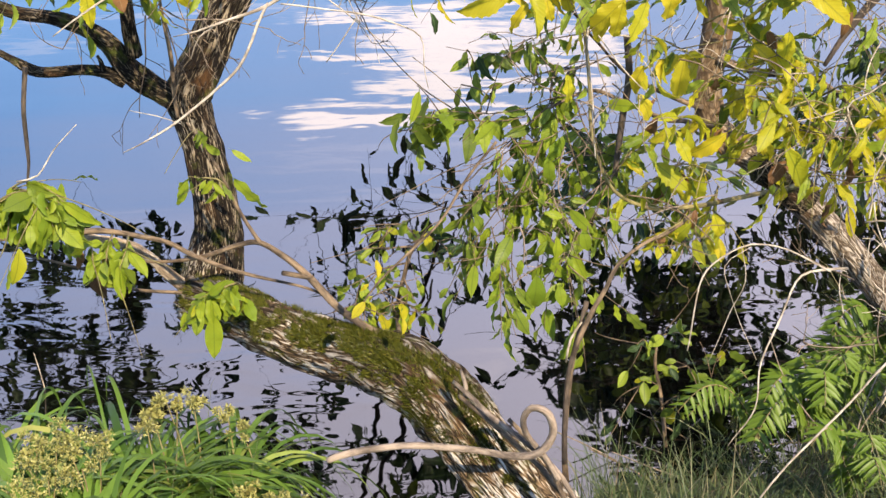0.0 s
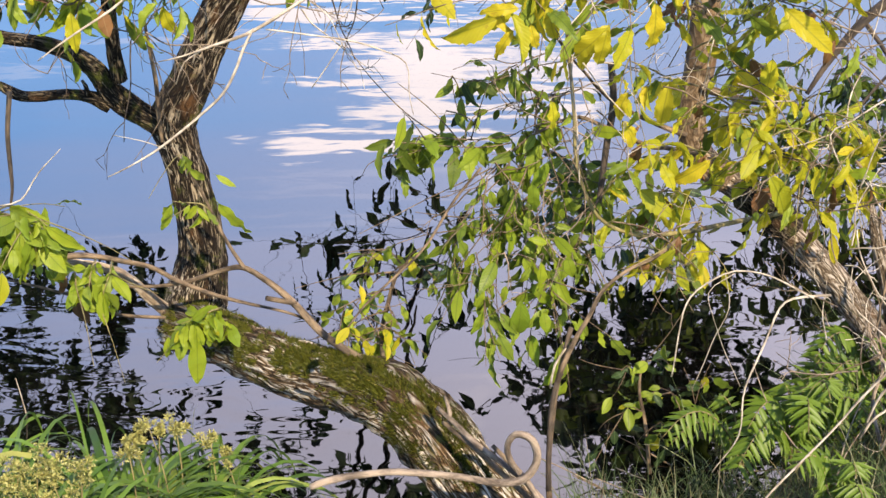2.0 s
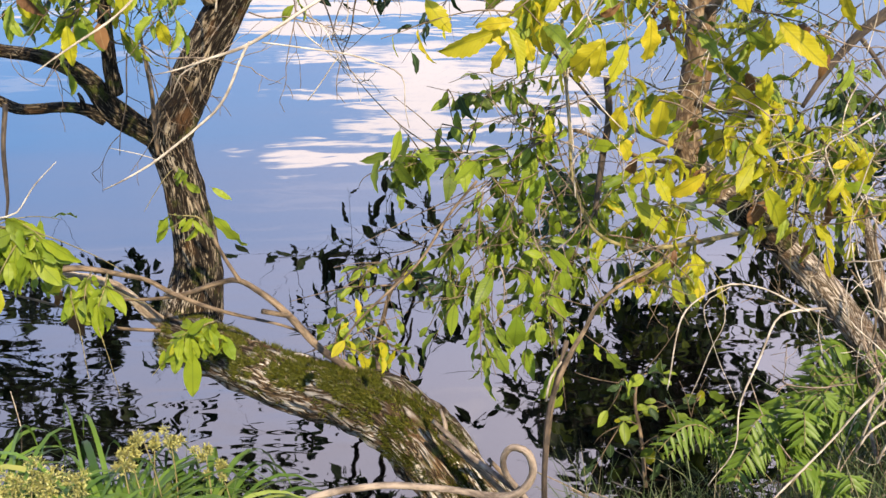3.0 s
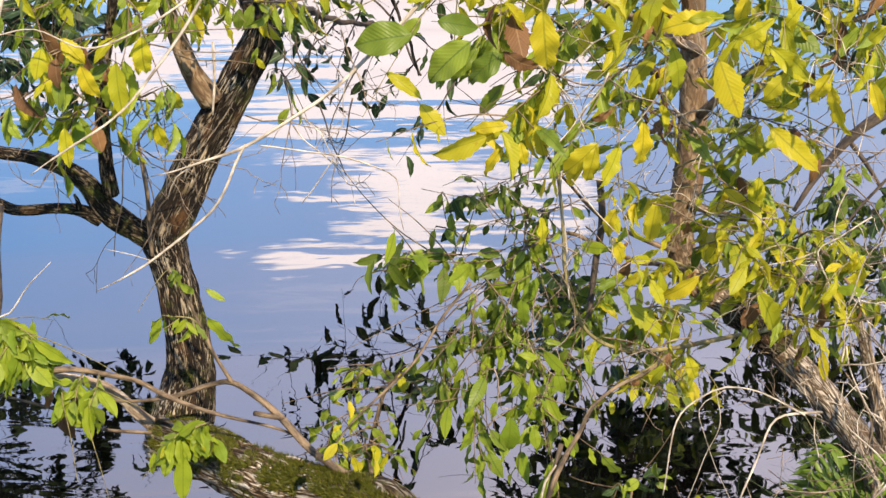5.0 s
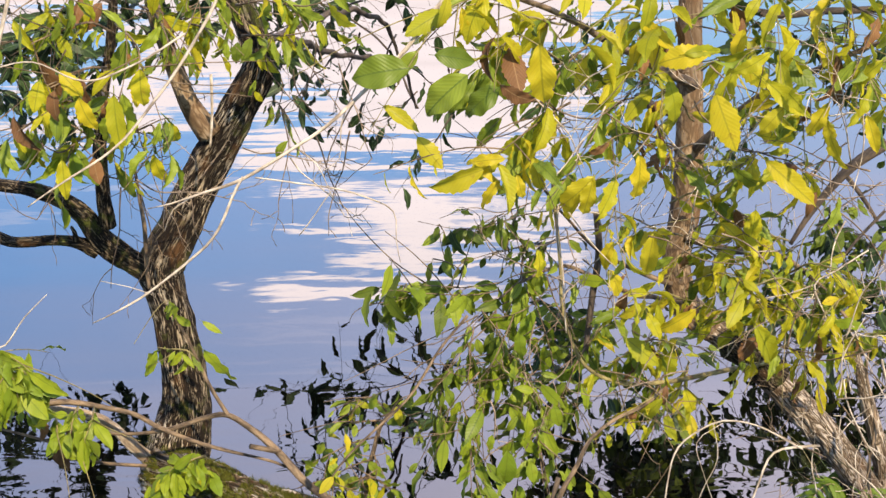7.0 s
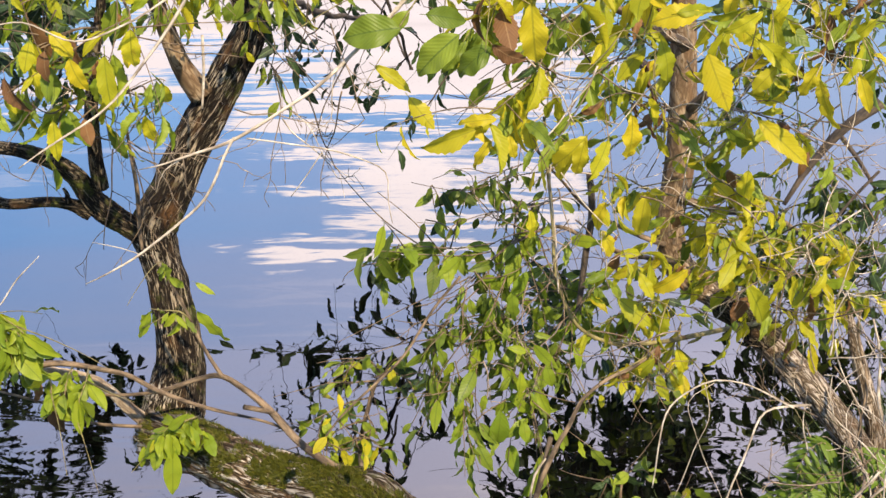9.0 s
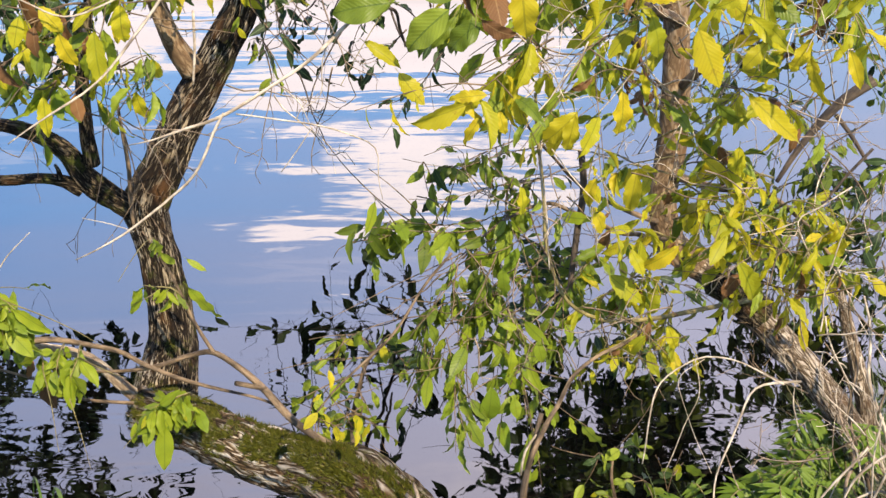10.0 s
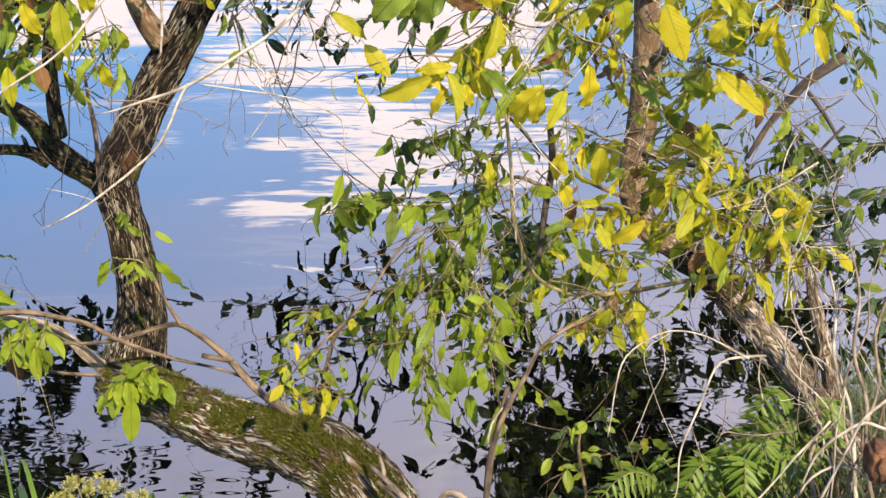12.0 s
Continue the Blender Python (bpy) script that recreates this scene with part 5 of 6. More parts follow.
        sprig(tree, pts, 0.003, 11, 0.088, "yellow:2 lime:8 green:2 brown:0.4", TWIG_GREEN, "toothed", 0.8, 0.9, width=0.96, bare=1, sub=2)
    for k in range(12):
        x, y, z = RNG.uniform(0.35, 0.95), RNG.uniform(4.3, 4.8), RNG.uniform(0.12, 0.5)
        pts = [(x + 0.1 * i * RNG.uniform(-1, 1), y - 0.03 * i, z - 0.04 * i) for i in range(4)]
        late.append(pts)
    for k in range(14):
        x, y, z = RNG.uniform(1.35, 1.75), RNG.uniform(4.8, 5.2), RNG.uniform(0.2, 0.75)
        late.append([(x + 0.1 * i * RNG.uniform(-1, 1), y - 0.03 * i, z - 0.04 * i) for i in range(4)])
    leaves_at(tree, [(0.203, 2.7, 1.698, 0.214, 2.68, 1.536),
    (-0.133, 2.7, 1.55, -0.05, 2.68, 1.5),
    (-0.058, 2.7, 1.486, -0.004, 2.68, 1.418),
    (0.109, 2.7, 1.413, -0.016, 2.68, 1.368),
    (0.134, 2.7, 1.39, 0.08, 2.68, 1.328),
    (0.149, 2.7, 1.43, 0.06, 2.68, 1.427),
    (0.161, 2.7, 1.403, 0.175, 2.68, 1.343),
    (0.197, 2.7, 1.446, 0.21, 2.68, 1.355),
    (0.346, 2.75, 1.39, 0.268, 2.73, 1.303),
    (0.334, 2.75, 1.383, 0.313, 2.73, 1.285),
    (0.437, 2.8, 1.431, 0.451, 2.78, 1.302),
    (0.501, 2.9, 1.218, 0.476, 2.88, 1.091)], "yellow")
    leaves_at(tree, [(0.619, 2.9, 1.021, 0.523, 2.88, 0.951),
    (0.503, 2.95, 1.014, 0.434, 2.93, 0.975),
    (0.574, 2.7, 1.655, 0.463, 2.68, 1.654),
    (0.58, 2.75, 1.577, 0.633, 2.73, 1.448),
    (0.73, 2.7, 1.548, 0.676, 2.68, 1.492),
    (0.821, 2.7, 1.562, 0.778, 2.68, 1.477),
    (0.895, 2.7, 1.538, 0.926, 2.68, 1.448),
    (0.7, 2.8, 1.418, 0.835, 2.78, 1.302),
    (0.95, 3, 0.788, 0.957, 2.98, 0.698),
    (0.526, 3, 0.72, 0.437, 2.98, 0.676),
    (0.015, 2.65, 1.791, 0, 2.63, 1.716),
    (0.662, 3, 1.205, 0.749, 2.98, 1.143)], "yellow")
    leaves_at(tree, [(0.495, 2.7, 1.65, 0.576, 2.68, 1.672),
    (0.666, 2.7, 1.61, 0.764, 2.68, 1.528),
    (0.694, 2.7, 1.665, 0.621, 2.68, 1.607),
    (0.757, 3, 1.242, 0.749, 2.98, 1.145),
    (0.753, 2.95, 0.971, 0.829, 2.93, 0.843),
    (0.847, 2.95, 0.993, 0.837, 2.93, 0.911),
    (0.91, 2.95, 0.924, 0.957, 2.93, 0.978),
    (0.488, 2.8, 1.592, 0.53, 2.78, 1.491),
    (0.524, 2.95, 1.017, 0.518, 2.93, 0.928),
    (0.223, 2.9, 1.171, 0.245, 2.88, 1.088),
    (0.608, 3, 0.772, 0.641, 2.98, 0.688),
    (0.446, 3, 0.906, 0.538, 2.98, 0.839),
    (0.775, 2.8, 1.678, 0.727, 2.78, 1.62)], "lime")
    leaves_at(tree, [(-0.025, 2.6, 1.668, 0.061, 2.58, 1.663),
    (-0.046, 2.62, 1.638, -0.173, 2.6, 1.632),
    (0.069, 2.6, 1.639, -0.038, 2.58, 1.558),
    (0.131, 2.62, 1.606, 0.046, 2.6, 1.554),
    (-0.039, 2.66, 1.675, -0.095, 2.64, 1.609)], "green", "round", 1.0)
    leaves_at(tree, [(0.866, 2.85, 1.646, 0.885, 2.83, 1.511),
    (0.858, 2.85, 1.325, 0.825, 2.83, 1.264),
    (0.483, 3.2, 1.001, 0.467, 3.18, 0.977)], "brown", "narrow")
    # dry tangled twigs between the leaves
    for k in range(66):
        at = (RNG.uniform(0.2, 1.05), RNG.uniform(2.75, 3.4), RNG.uniform(0.85, 1.65))
        forked_twig(tree, at, (RNG.gauss(0, 1), RNG.gauss(0, 0.4), RNG.gauss(-0.5, 0.7)), RNG.uniform(0.14, 0.34), RNG.choice((TWIG_BROWN, TWIG_TAN, TWIG_PALE, TWIG_PALE)))
    # inner sprigs, partly in the leaf colour with painted shade
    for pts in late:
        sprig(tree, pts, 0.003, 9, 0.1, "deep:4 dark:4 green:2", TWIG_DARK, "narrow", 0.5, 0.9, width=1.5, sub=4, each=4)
    join_rest(tree)
    return tree


yellow_tree = build_yellow_tree()


# ---- the green shrub that hangs over the water ----
def build_hanging_shrub():
    root = [(0.751, 3.78, 0.706, 0.0076), (0.518, 3.24, 0.925, 0.0065), (0.394, 3.21, 0.984, 0.0057), (0.302, 3.18, 1.025, 0.0048), (0.184, 3.12, 0.987, 0.0035), (0.097, 3.06, 0.919, 0.0028)]
    shrub = thing("hanging_shrub", root[0][:3], "drooping green shrub branches hanging low over water", "shrub")
    stem(shrub, "branch", root, TWIG_BROWN, seg=8, step=0.02, wobble=0.005, seed=31)
    stem(shrub, "branch", [(0.068, 3.03, 0.946, 0.0035), (-0.002, 3, 0.868, 0.0036), (-0.073, 2.94, 0.772, 0.0035), (-0.158, 2.91, 0.694, 0.0032), (-0.229, 2.88, 0.63, 0.0028), (-0.274, 2.88, 0.567, 0.002)], TWIG_BROWN, seg=7, step=0.02, wobble=0.004, seed=32)
    stem(shrub, "branch", [(0.411, 3.3, 1.138, 0.0088), (0.416, 3.27, 1.025, 0.0096), (0.4, 3.24, 0.911, 0.0089), (0.378, 3.18, 0.775, 0.0075)], TWIG_DARK, seg=8, step=0.02, wobble=0.006, seed=33)
    d, g = "deep:1.5 dark:3 green:6", "green:7 dark:2 fresh:3.5"
    t = TWIG_BROWN
    for pts, n, s, mix in (
            ([(0.344, 3.36, 1.137), (0.192, 3.3, 1.118), (0.072, 3.24, 1.107), (-0.057, 3.18, 1.148)], 9, 0.085, d), ([(0.347, 3.36, 1.044), (0.193, 3.3, 1.033), (0.072, 3.24, 1.023), (-0.044, 3.18, 1.044)], 13, 0.085, d),
            ([(0.254, 3.36, 1.153), (0.147, 3.3, 1.126), (0.072, 3.24, 1.159), (0, 3.24, 1.137)], 8, 0.085, d),
            ([(0.156, 3.12, 1.002), (0.041, 3.09, 0.999), (-0.086, 3.06, 1.018), (-0.197, 3.03, 1.008)], 14, 0.095, "dark:3 green:6"), ([(0.142, 3.12, 0.98), (0.027, 3.06, 0.987), (-0.057, 3.03, 0.999), (-0.14, 3, 0.981)], 11, 0.1, g),
            ([(0.304, 3.18, 0.964), (0.185, 3.12, 0.957), (0.097, 3.06, 0.934), (0.04, 3.03, 0.87)], 12, 0.095, g), ([(0.303, 3.12, 0.847), (0.198, 3.06, 0.857), (0.125, 3, 0.821), (0.103, 2.97, 0.694)], 13, 0.1, g),
            ([(0.291, 3.12, 0.784), (0.215, 3.06, 0.747), (0.191, 3, 0.68), (0.175, 2.94, 0.581)], 13, 0.105, "green:5 fresh:5"), ([(0.262, 3.12, 0.753), (0.142, 3.06, 0.748), (0.054, 3, 0.728), (0.039, 2.94, 0.646)], 13, 0.1, g),
            ([(0.112, 3.06, 0.904), (0.047, 3.03, 0.84), (0.004, 3, 0.76), (-0.004, 2.97, 0.679)], 12, 0.09, g), ([(0.338, 3.12, 0.704), (0.275, 3.06, 0.667), (0.243, 3, 0.615), (0.243, 2.97, 0.549)], 9, 0.1, g),
            ([(0.184, 3.06, 0.811), (0.097, 3.03, 0.816), (0.026, 3, 0.806), (-0.025, 3, 0.744)], 10, 0.085, g), ([(0.398, 3.18, 0.823), (0.343, 3.12, 0.768), (0.311, 3.06, 0.683), (0.306, 3.06, 0.618)], 9, 0.09, g),
            ([(0.233, 3.24, 1.082), (0.209, 3.18, 1.026), (0.22, 3.12, 0.987), (0.236, 3.12, 0.941)], 8, 0.12, "green:4 fresh:5"), ([(0.262, 3.24, 1.067), (0.251, 3.18, 1.041), (0.255, 3.12, 1.009)], 5, 0.12, "fresh:5 green:3"),
            ([(0.097, 3.06, 0.949), (0.146, 3.03, 0.9), (0.166, 3, 0.866), (0.202, 3, 0.836)], 7, 0.1, g), ([(0.169, 3, 0.727), (0.217, 2.97, 0.694), (0.24, 2.97, 0.662), (0.246, 2.94, 0.613)], 7, 0.11, "fresh:5 green:5"),
            ([(0.068, 3, 0.68), (0.075, 2.97, 0.647), (0.067, 2.94, 0.614)], 5, 0.1, "fresh:5 green:5")):
        sprig(shrub, pts, 0.002, n, s * 0.95, mix, t, "narrow", 0.8, 0.75, width=1.5, sub=3, each=4, bare=2)
    # sprigs behind the shrub, shade in their colour, for dark mirror images
    for pts in ([(0.334, 4.2, 0.243), (0.269, 4.1, 0.256), (0.208, 4.05, 0.247), (0.179, 4.05, 0.226)], [(0.131, 4.1, 0.373), (0.092, 4.05, 0.374), (0.057, 4, 0.371)], [(0.324, 4.1, 0.372), (0.283, 4.05, 0.372), (0.246, 4, 0.378)], [(0.139, 4.3, 0.111), (0.056, 4.2, 0.124), (-0.035, 4.2, 0.109)], [(0.057, 4.3, 0.111), (0.015, 4.2, 0.124), (-0.066, 4.2, 0.091)]):
        sprig(shrub, pts, 0.002, 7, 0.085, "deep", t, "narrow", 0.3, 0.9, width=1.4, sub=0, bare=0, start=0.5)
    for at in [(0.137, 3, 0.971), (0.179, 3, 0.956), (0.082, 3, 0.927), (0.15, 2.95, 0.857), (0.095, 2.95, 0.827), (0.206, 2.95, 0.826), (0.04, 3, 0.898), (0.235, 3, 0.941), (0.123, 2.95, 0.75), (0.29, 3, 0.941), (0.259, 3, 1.058), (0.316, 2.95, 0.856)]:
        forked_twig(shrub, at, (RNG.gauss(0, 0.5), RNG.gauss(0, 0.3), -1), RNG.uniform(0.12, 0.24), RNG.choice((TWIG_BROWN, TWIG_TAN)))
    leaves_at(shrub, [(0.167, 2.93, 0.642, 0.165, 2.91, 0.522),
    (0.214, 2.93, 0.744, 0.215, 2.91, 0.66),
    (0.074, 2.93, 0.674, 0.055, 2.91, 0.613),
    (0.276, 2.93, 0.758, 0.293, 2.91, 0.698),
    (0.189, 2.93, 0.954, 0.192, 2.91, 0.874),
    (0.224, 2.93, 0.602, 0.231, 2.91, 0.548),
    (0.234, 2.93, 0.782, 0.191, 2.91, 0.802),
    (0.131, 2.93, 0.674, 0.116, 2.91, 0.629)], "fresh", "broad", 1.1)
    join_rest(shrub)
    return shrub


def build_low_shrub():
    root = [(-0.2, 2.98, 0.374, 0.0067), (-0.197, 3.05, 0.372, 0.0068), (-0.208, 3.3, 0.343, 0.0073), (-0.19, 3.3, 0.434, 0.0064), (-0.165, 3.33, 0.508, 0.0056), (-0.101, 3.4, 0.546, 0.0041)]
    shrub = thing("low_shrub", root[0][:3], "low leafy sapling with yellow and green leaves beside the trunk", "shrub")
    stem(shrub, "stem", root, TWIG_BROWN, seg=7, step=0.02, wobble=0.005, seed=41)
    mix = "green:6 fresh:4 lime:1 deep:1.2"
    for pts, n, s in (([(-0.181, 3.3, 0.469), (-0.242, 3.25, 0.477), (-0.301, 3.2, 0.476), (-0.344, 3.15, 0.476)], 9, 0.07), ([(-0.19, 3.3, 0.416), (-0.227, 3.25, 0.424), (-0.288, 3.2, 0.414), (-0.316, 3.15, 0.406)], 8, 0.075),
                      ([(-0.19, 3.3, 0.434), (-0.172, 3.25, 0.405), (-0.189, 3.23, 0.362), (-0.194, 3.21, 0.318)], 7, 0.075), ([(-0.166, 3.35, 0.499), (-0.227, 3.3, 0.523), (-0.286, 3.25, 0.547), (-0.342, 3.25, 0.53)], 9, 0.065),
                      ([(-0.165, 3.35, 0.517), (-0.116, 3.35, 0.534), (-0.069, 3.35, 0.498), (-0.053, 3.35, 0.426)], 7, 0.065), ([(-0.149, 3.35, 0.534), (-0.18, 3.35, 0.57), (-0.228, 3.35, 0.57), (-0.277, 3.35, 0.553)], 7, 0.06),
                      ([(-0.212, 3.25, 0.405), (-0.228, 3.23, 0.362), (-0.29, 3.2, 0.37), (-0.318, 3.17, 0.404)], 6, 0.075)):
        sprig(shrub, pts, 0.003, n, s, mix, TWIG_BROWN, "broad", 0.6, 0.8, width=1.1)
    leaves_at(shrub, [(-0.243, 2.7, 0.678, -0.276, 2.68, 0.643),
    (-0.219, 2.7, 0.788, -0.215, 2.68, 0.747),
    (-0.235, 2.7, 0.722, -0.254, 2.68, 0.711),
    (-0.161, 2.75, 0.605, -0.165, 2.73, 0.569)], "yellow", "broad")
    return shrub


hanging_shrub, low_shrub = build_hanging_shrub(), build_low_shrub()


# ---- denser growth further out on that side ----
def build_back_shrub():
    root = [(2.627, 4.6, -0.418, 0.0338), (2.664, 5, 0.05, 0.0255)] + [(2.534, 5.4, 1.073, 0.019), (1.978, 5.6, 1.352, 0.0157), (1.422, 5.8, 1.325, 0.0175), (1.071, 6, 1.501, 0.0154), (0.786, 6.2, 1.559, 0.0105)]
    shrub = thing("back_shrub", root[0][:3], "dense dark green shrub spreading over the water", "shrub")
    stem(shrub, "stem", root, TWIG_DARK, seg=10, step=0.04, wobble=0.01, seed=51)
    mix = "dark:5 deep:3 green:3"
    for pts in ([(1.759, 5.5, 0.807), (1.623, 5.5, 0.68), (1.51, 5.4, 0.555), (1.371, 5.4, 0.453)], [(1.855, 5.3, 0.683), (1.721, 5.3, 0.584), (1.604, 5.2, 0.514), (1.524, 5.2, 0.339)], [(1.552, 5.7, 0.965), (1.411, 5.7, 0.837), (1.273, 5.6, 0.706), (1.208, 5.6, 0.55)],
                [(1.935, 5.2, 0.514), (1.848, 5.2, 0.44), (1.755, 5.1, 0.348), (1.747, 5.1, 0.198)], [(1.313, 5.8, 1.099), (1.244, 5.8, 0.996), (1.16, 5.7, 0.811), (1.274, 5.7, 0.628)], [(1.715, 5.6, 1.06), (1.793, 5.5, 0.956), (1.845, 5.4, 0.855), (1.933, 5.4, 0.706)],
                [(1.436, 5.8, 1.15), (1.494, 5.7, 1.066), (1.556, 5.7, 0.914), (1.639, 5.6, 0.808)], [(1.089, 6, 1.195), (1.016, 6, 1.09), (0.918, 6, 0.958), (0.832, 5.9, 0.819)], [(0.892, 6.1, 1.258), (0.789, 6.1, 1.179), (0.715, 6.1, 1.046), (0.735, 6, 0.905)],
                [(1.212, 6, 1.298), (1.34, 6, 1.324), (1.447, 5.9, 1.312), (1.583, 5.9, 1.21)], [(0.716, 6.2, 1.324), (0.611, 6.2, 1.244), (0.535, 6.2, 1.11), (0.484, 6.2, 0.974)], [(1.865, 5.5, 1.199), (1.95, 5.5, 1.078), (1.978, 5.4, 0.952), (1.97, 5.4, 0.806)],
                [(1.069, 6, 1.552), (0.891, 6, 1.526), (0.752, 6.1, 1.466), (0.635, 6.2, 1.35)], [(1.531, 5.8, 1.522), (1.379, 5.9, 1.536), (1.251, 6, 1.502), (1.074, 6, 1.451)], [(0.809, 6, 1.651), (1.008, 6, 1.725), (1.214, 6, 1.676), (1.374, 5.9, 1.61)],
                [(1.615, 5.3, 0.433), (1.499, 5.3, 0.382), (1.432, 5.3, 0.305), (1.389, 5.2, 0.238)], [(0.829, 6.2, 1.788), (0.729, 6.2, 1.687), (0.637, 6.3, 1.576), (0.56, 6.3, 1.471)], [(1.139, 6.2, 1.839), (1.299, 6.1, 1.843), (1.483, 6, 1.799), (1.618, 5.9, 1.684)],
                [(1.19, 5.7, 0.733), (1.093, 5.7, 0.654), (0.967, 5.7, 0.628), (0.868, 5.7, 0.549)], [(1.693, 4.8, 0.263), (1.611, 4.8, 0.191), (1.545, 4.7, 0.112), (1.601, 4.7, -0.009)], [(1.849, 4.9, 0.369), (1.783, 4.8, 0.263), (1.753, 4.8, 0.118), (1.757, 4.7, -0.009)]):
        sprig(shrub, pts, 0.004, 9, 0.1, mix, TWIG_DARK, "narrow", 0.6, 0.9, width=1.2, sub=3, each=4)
    # unseen boughs high over the water, added to blacken the reflection below them
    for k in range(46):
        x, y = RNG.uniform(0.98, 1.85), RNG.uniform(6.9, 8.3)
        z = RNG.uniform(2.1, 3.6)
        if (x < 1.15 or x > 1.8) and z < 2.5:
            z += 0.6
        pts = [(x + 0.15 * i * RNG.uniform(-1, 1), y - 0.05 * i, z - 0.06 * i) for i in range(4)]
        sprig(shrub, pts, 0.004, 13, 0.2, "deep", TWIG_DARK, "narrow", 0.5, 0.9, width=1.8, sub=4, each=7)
    for k in range(13):
        x, y, z = RNG.uniform(0.5, 1.75), RNG.uniform(5.2, 5.7), RNG.uniform(1.0, 1.75)
        pts = [(x + 0.15 * i * RNG.uniform(-1, 1), y - 0.05 * i, z - 0.02 * i) for i in range(4)]
        sprig(shrub, pts, 0.004, 8, 0.12, "dark:5 deep:3 green:2", TWIG_DARK, "narrow", 0.3, 0.9, width=1.3, sub=3, each=4)
    for pts in ([(2.019, 4.7, 0.48), (1.846, 4.6, 0.514), (1.722, 4.6, 0.468), (1.628, 4.6, 0.353)], [(2.089, 4.7, 0.316), (1.92, 4.6, 0.307), (1.816, 4.6, 0.26), (1.708, 4.5, 0.161)], [(2.074, 4.6, 0.166), (1.905, 4.5, 0.161), (1.827, 4.5, 0.09), (1.72, 4.4, -0.006)],
                [(2.059, 4.5, 0.018), (1.905, 4.4, 0.065), (1.853, 4.4, -0.03), (1.764, 4.3, -0.099)], [(1.985, 4.8, 0.655), (1.855, 4.8, 0.631), (1.73, 4.8, 0.561), (1.607, 4.8, 0.468)]):
        sprig(shrub, pts, 0.003, 12, 0.1, "deep:5 green:4", TWIG_DARK, "narrow", 0.5, 0.9, width=1.4, sub=5, each=5)
    # bare dark twigs
    for pts in ([(1.638, 4.6, 0.762, 0.0062), (1.549, 4.6, 0.653, 0.0063), (1.456, 4.6, 0.52, 0.0053)], [(1.654, 4.6, 0.609, 0.0042), (1.626, 4.6, 0.475, 0.0032)], [(1.613, 5, 0.786, 0.0101), (1.689, 5, 0.693, 0.009), (1.77, 5, 0.575, 0.0068)]):
        stem(shrub, "bare_branch", pts, TWIG_DARK, seg=6, step=0.03)
    join_rest(shrub)


build_back_shrub()


# ---- the vine at the water's edge ----
def build_vine():
    pts = [(0.247, 2.75, 0.125, 0.0076), (0.24, 2.76, 0.239, 0.0073), (0.243, 2.78, 0.361, 0.0072), (0.258, 2.8, 0.48, 0.0074), (0.294, 2.82, 0.572, 0.0062), (0.335, 2.84, 0.632, 0.0051), (0.369, 2.86, 0.691, 0.0047), (0.428, 2.9, 0.725, 0.0043), (0.503, 2.95, 0.735, 0.0047), (0.559, 3, 0.756, 0.0037)]
    vine = thing("woody_vine", pts[0][:3], "brown woody vine rising from the bank", "vine")
    stem(vine, "stem", pts, TWIG_BROWN, seg=12, step=0.01, rough=0.35, wobble=0.012, seed=71)
    stem(vine, "stem", [(0.236, 2.74, 0.185, 0.0067), (0.234, 2.76, 0.307, 0.0072), (0.244, 2.79, 0.437, 0.0066), (0.275, 2.83, 0.543, 0.0071), (0.288, 2.84, 0.593, 0.0066)], TWIG_DARK, "dark broken stem", seg=9, step=0.02, rough=0.2, wobble=0.006, seed=72)
    stem(vine, "stem", [(0.236, 2.8, 0.447, 0.0033), (0.246, 2.8, 0.512, 0.0033), (0.274, 2.82, 0.548, 0.0027)], TWIG_PALE, seg=6)
    for pts in ([(0.56, 3, 0.748), (0.503, 2.95, 0.74), (0.458, 2.92, 0.731), (0.421, 2.9, 0.722)],):
        sprig(vine, pts, 0.003, 6, 0.06, "yellow:3 lime:3 brown:1.5", TWIG_GREEN, "toothed", 0.3, 0.5, sub=1)


build_vine()


# ---- ferns ----
def leaflet_mesh():
    bm = bmesh.new()
    rows = []
    for i in range(7):
        u = i / 6
        w = 0.095 * math.sin(math.pi * (0.12 + 0.88 * u) ** 0.7) * (1.05 if i % 2 else 0.95) if u < 1 else 0.004
        rows.append([bm.verts.new((u, k * w, -0.18 * u * u + (abs(k) - 0.5) * 0.03)) for k in (-1, 0, 1)])
    for a, b in zip(rows, rows[1:]):
        for k in (0, 1):
            bm.faces.new((a[k], b[k], b[k + 1], a[k + 1]))
    me = bpy.data.meshes.new("leaflet")
    bm.to_mesh(me)
    bm.free()
    for p in me.polygons:
        p.use_smooth = True
    me.materials.append(FERN)
    return me


LEAFLET = leaflet_mesh()


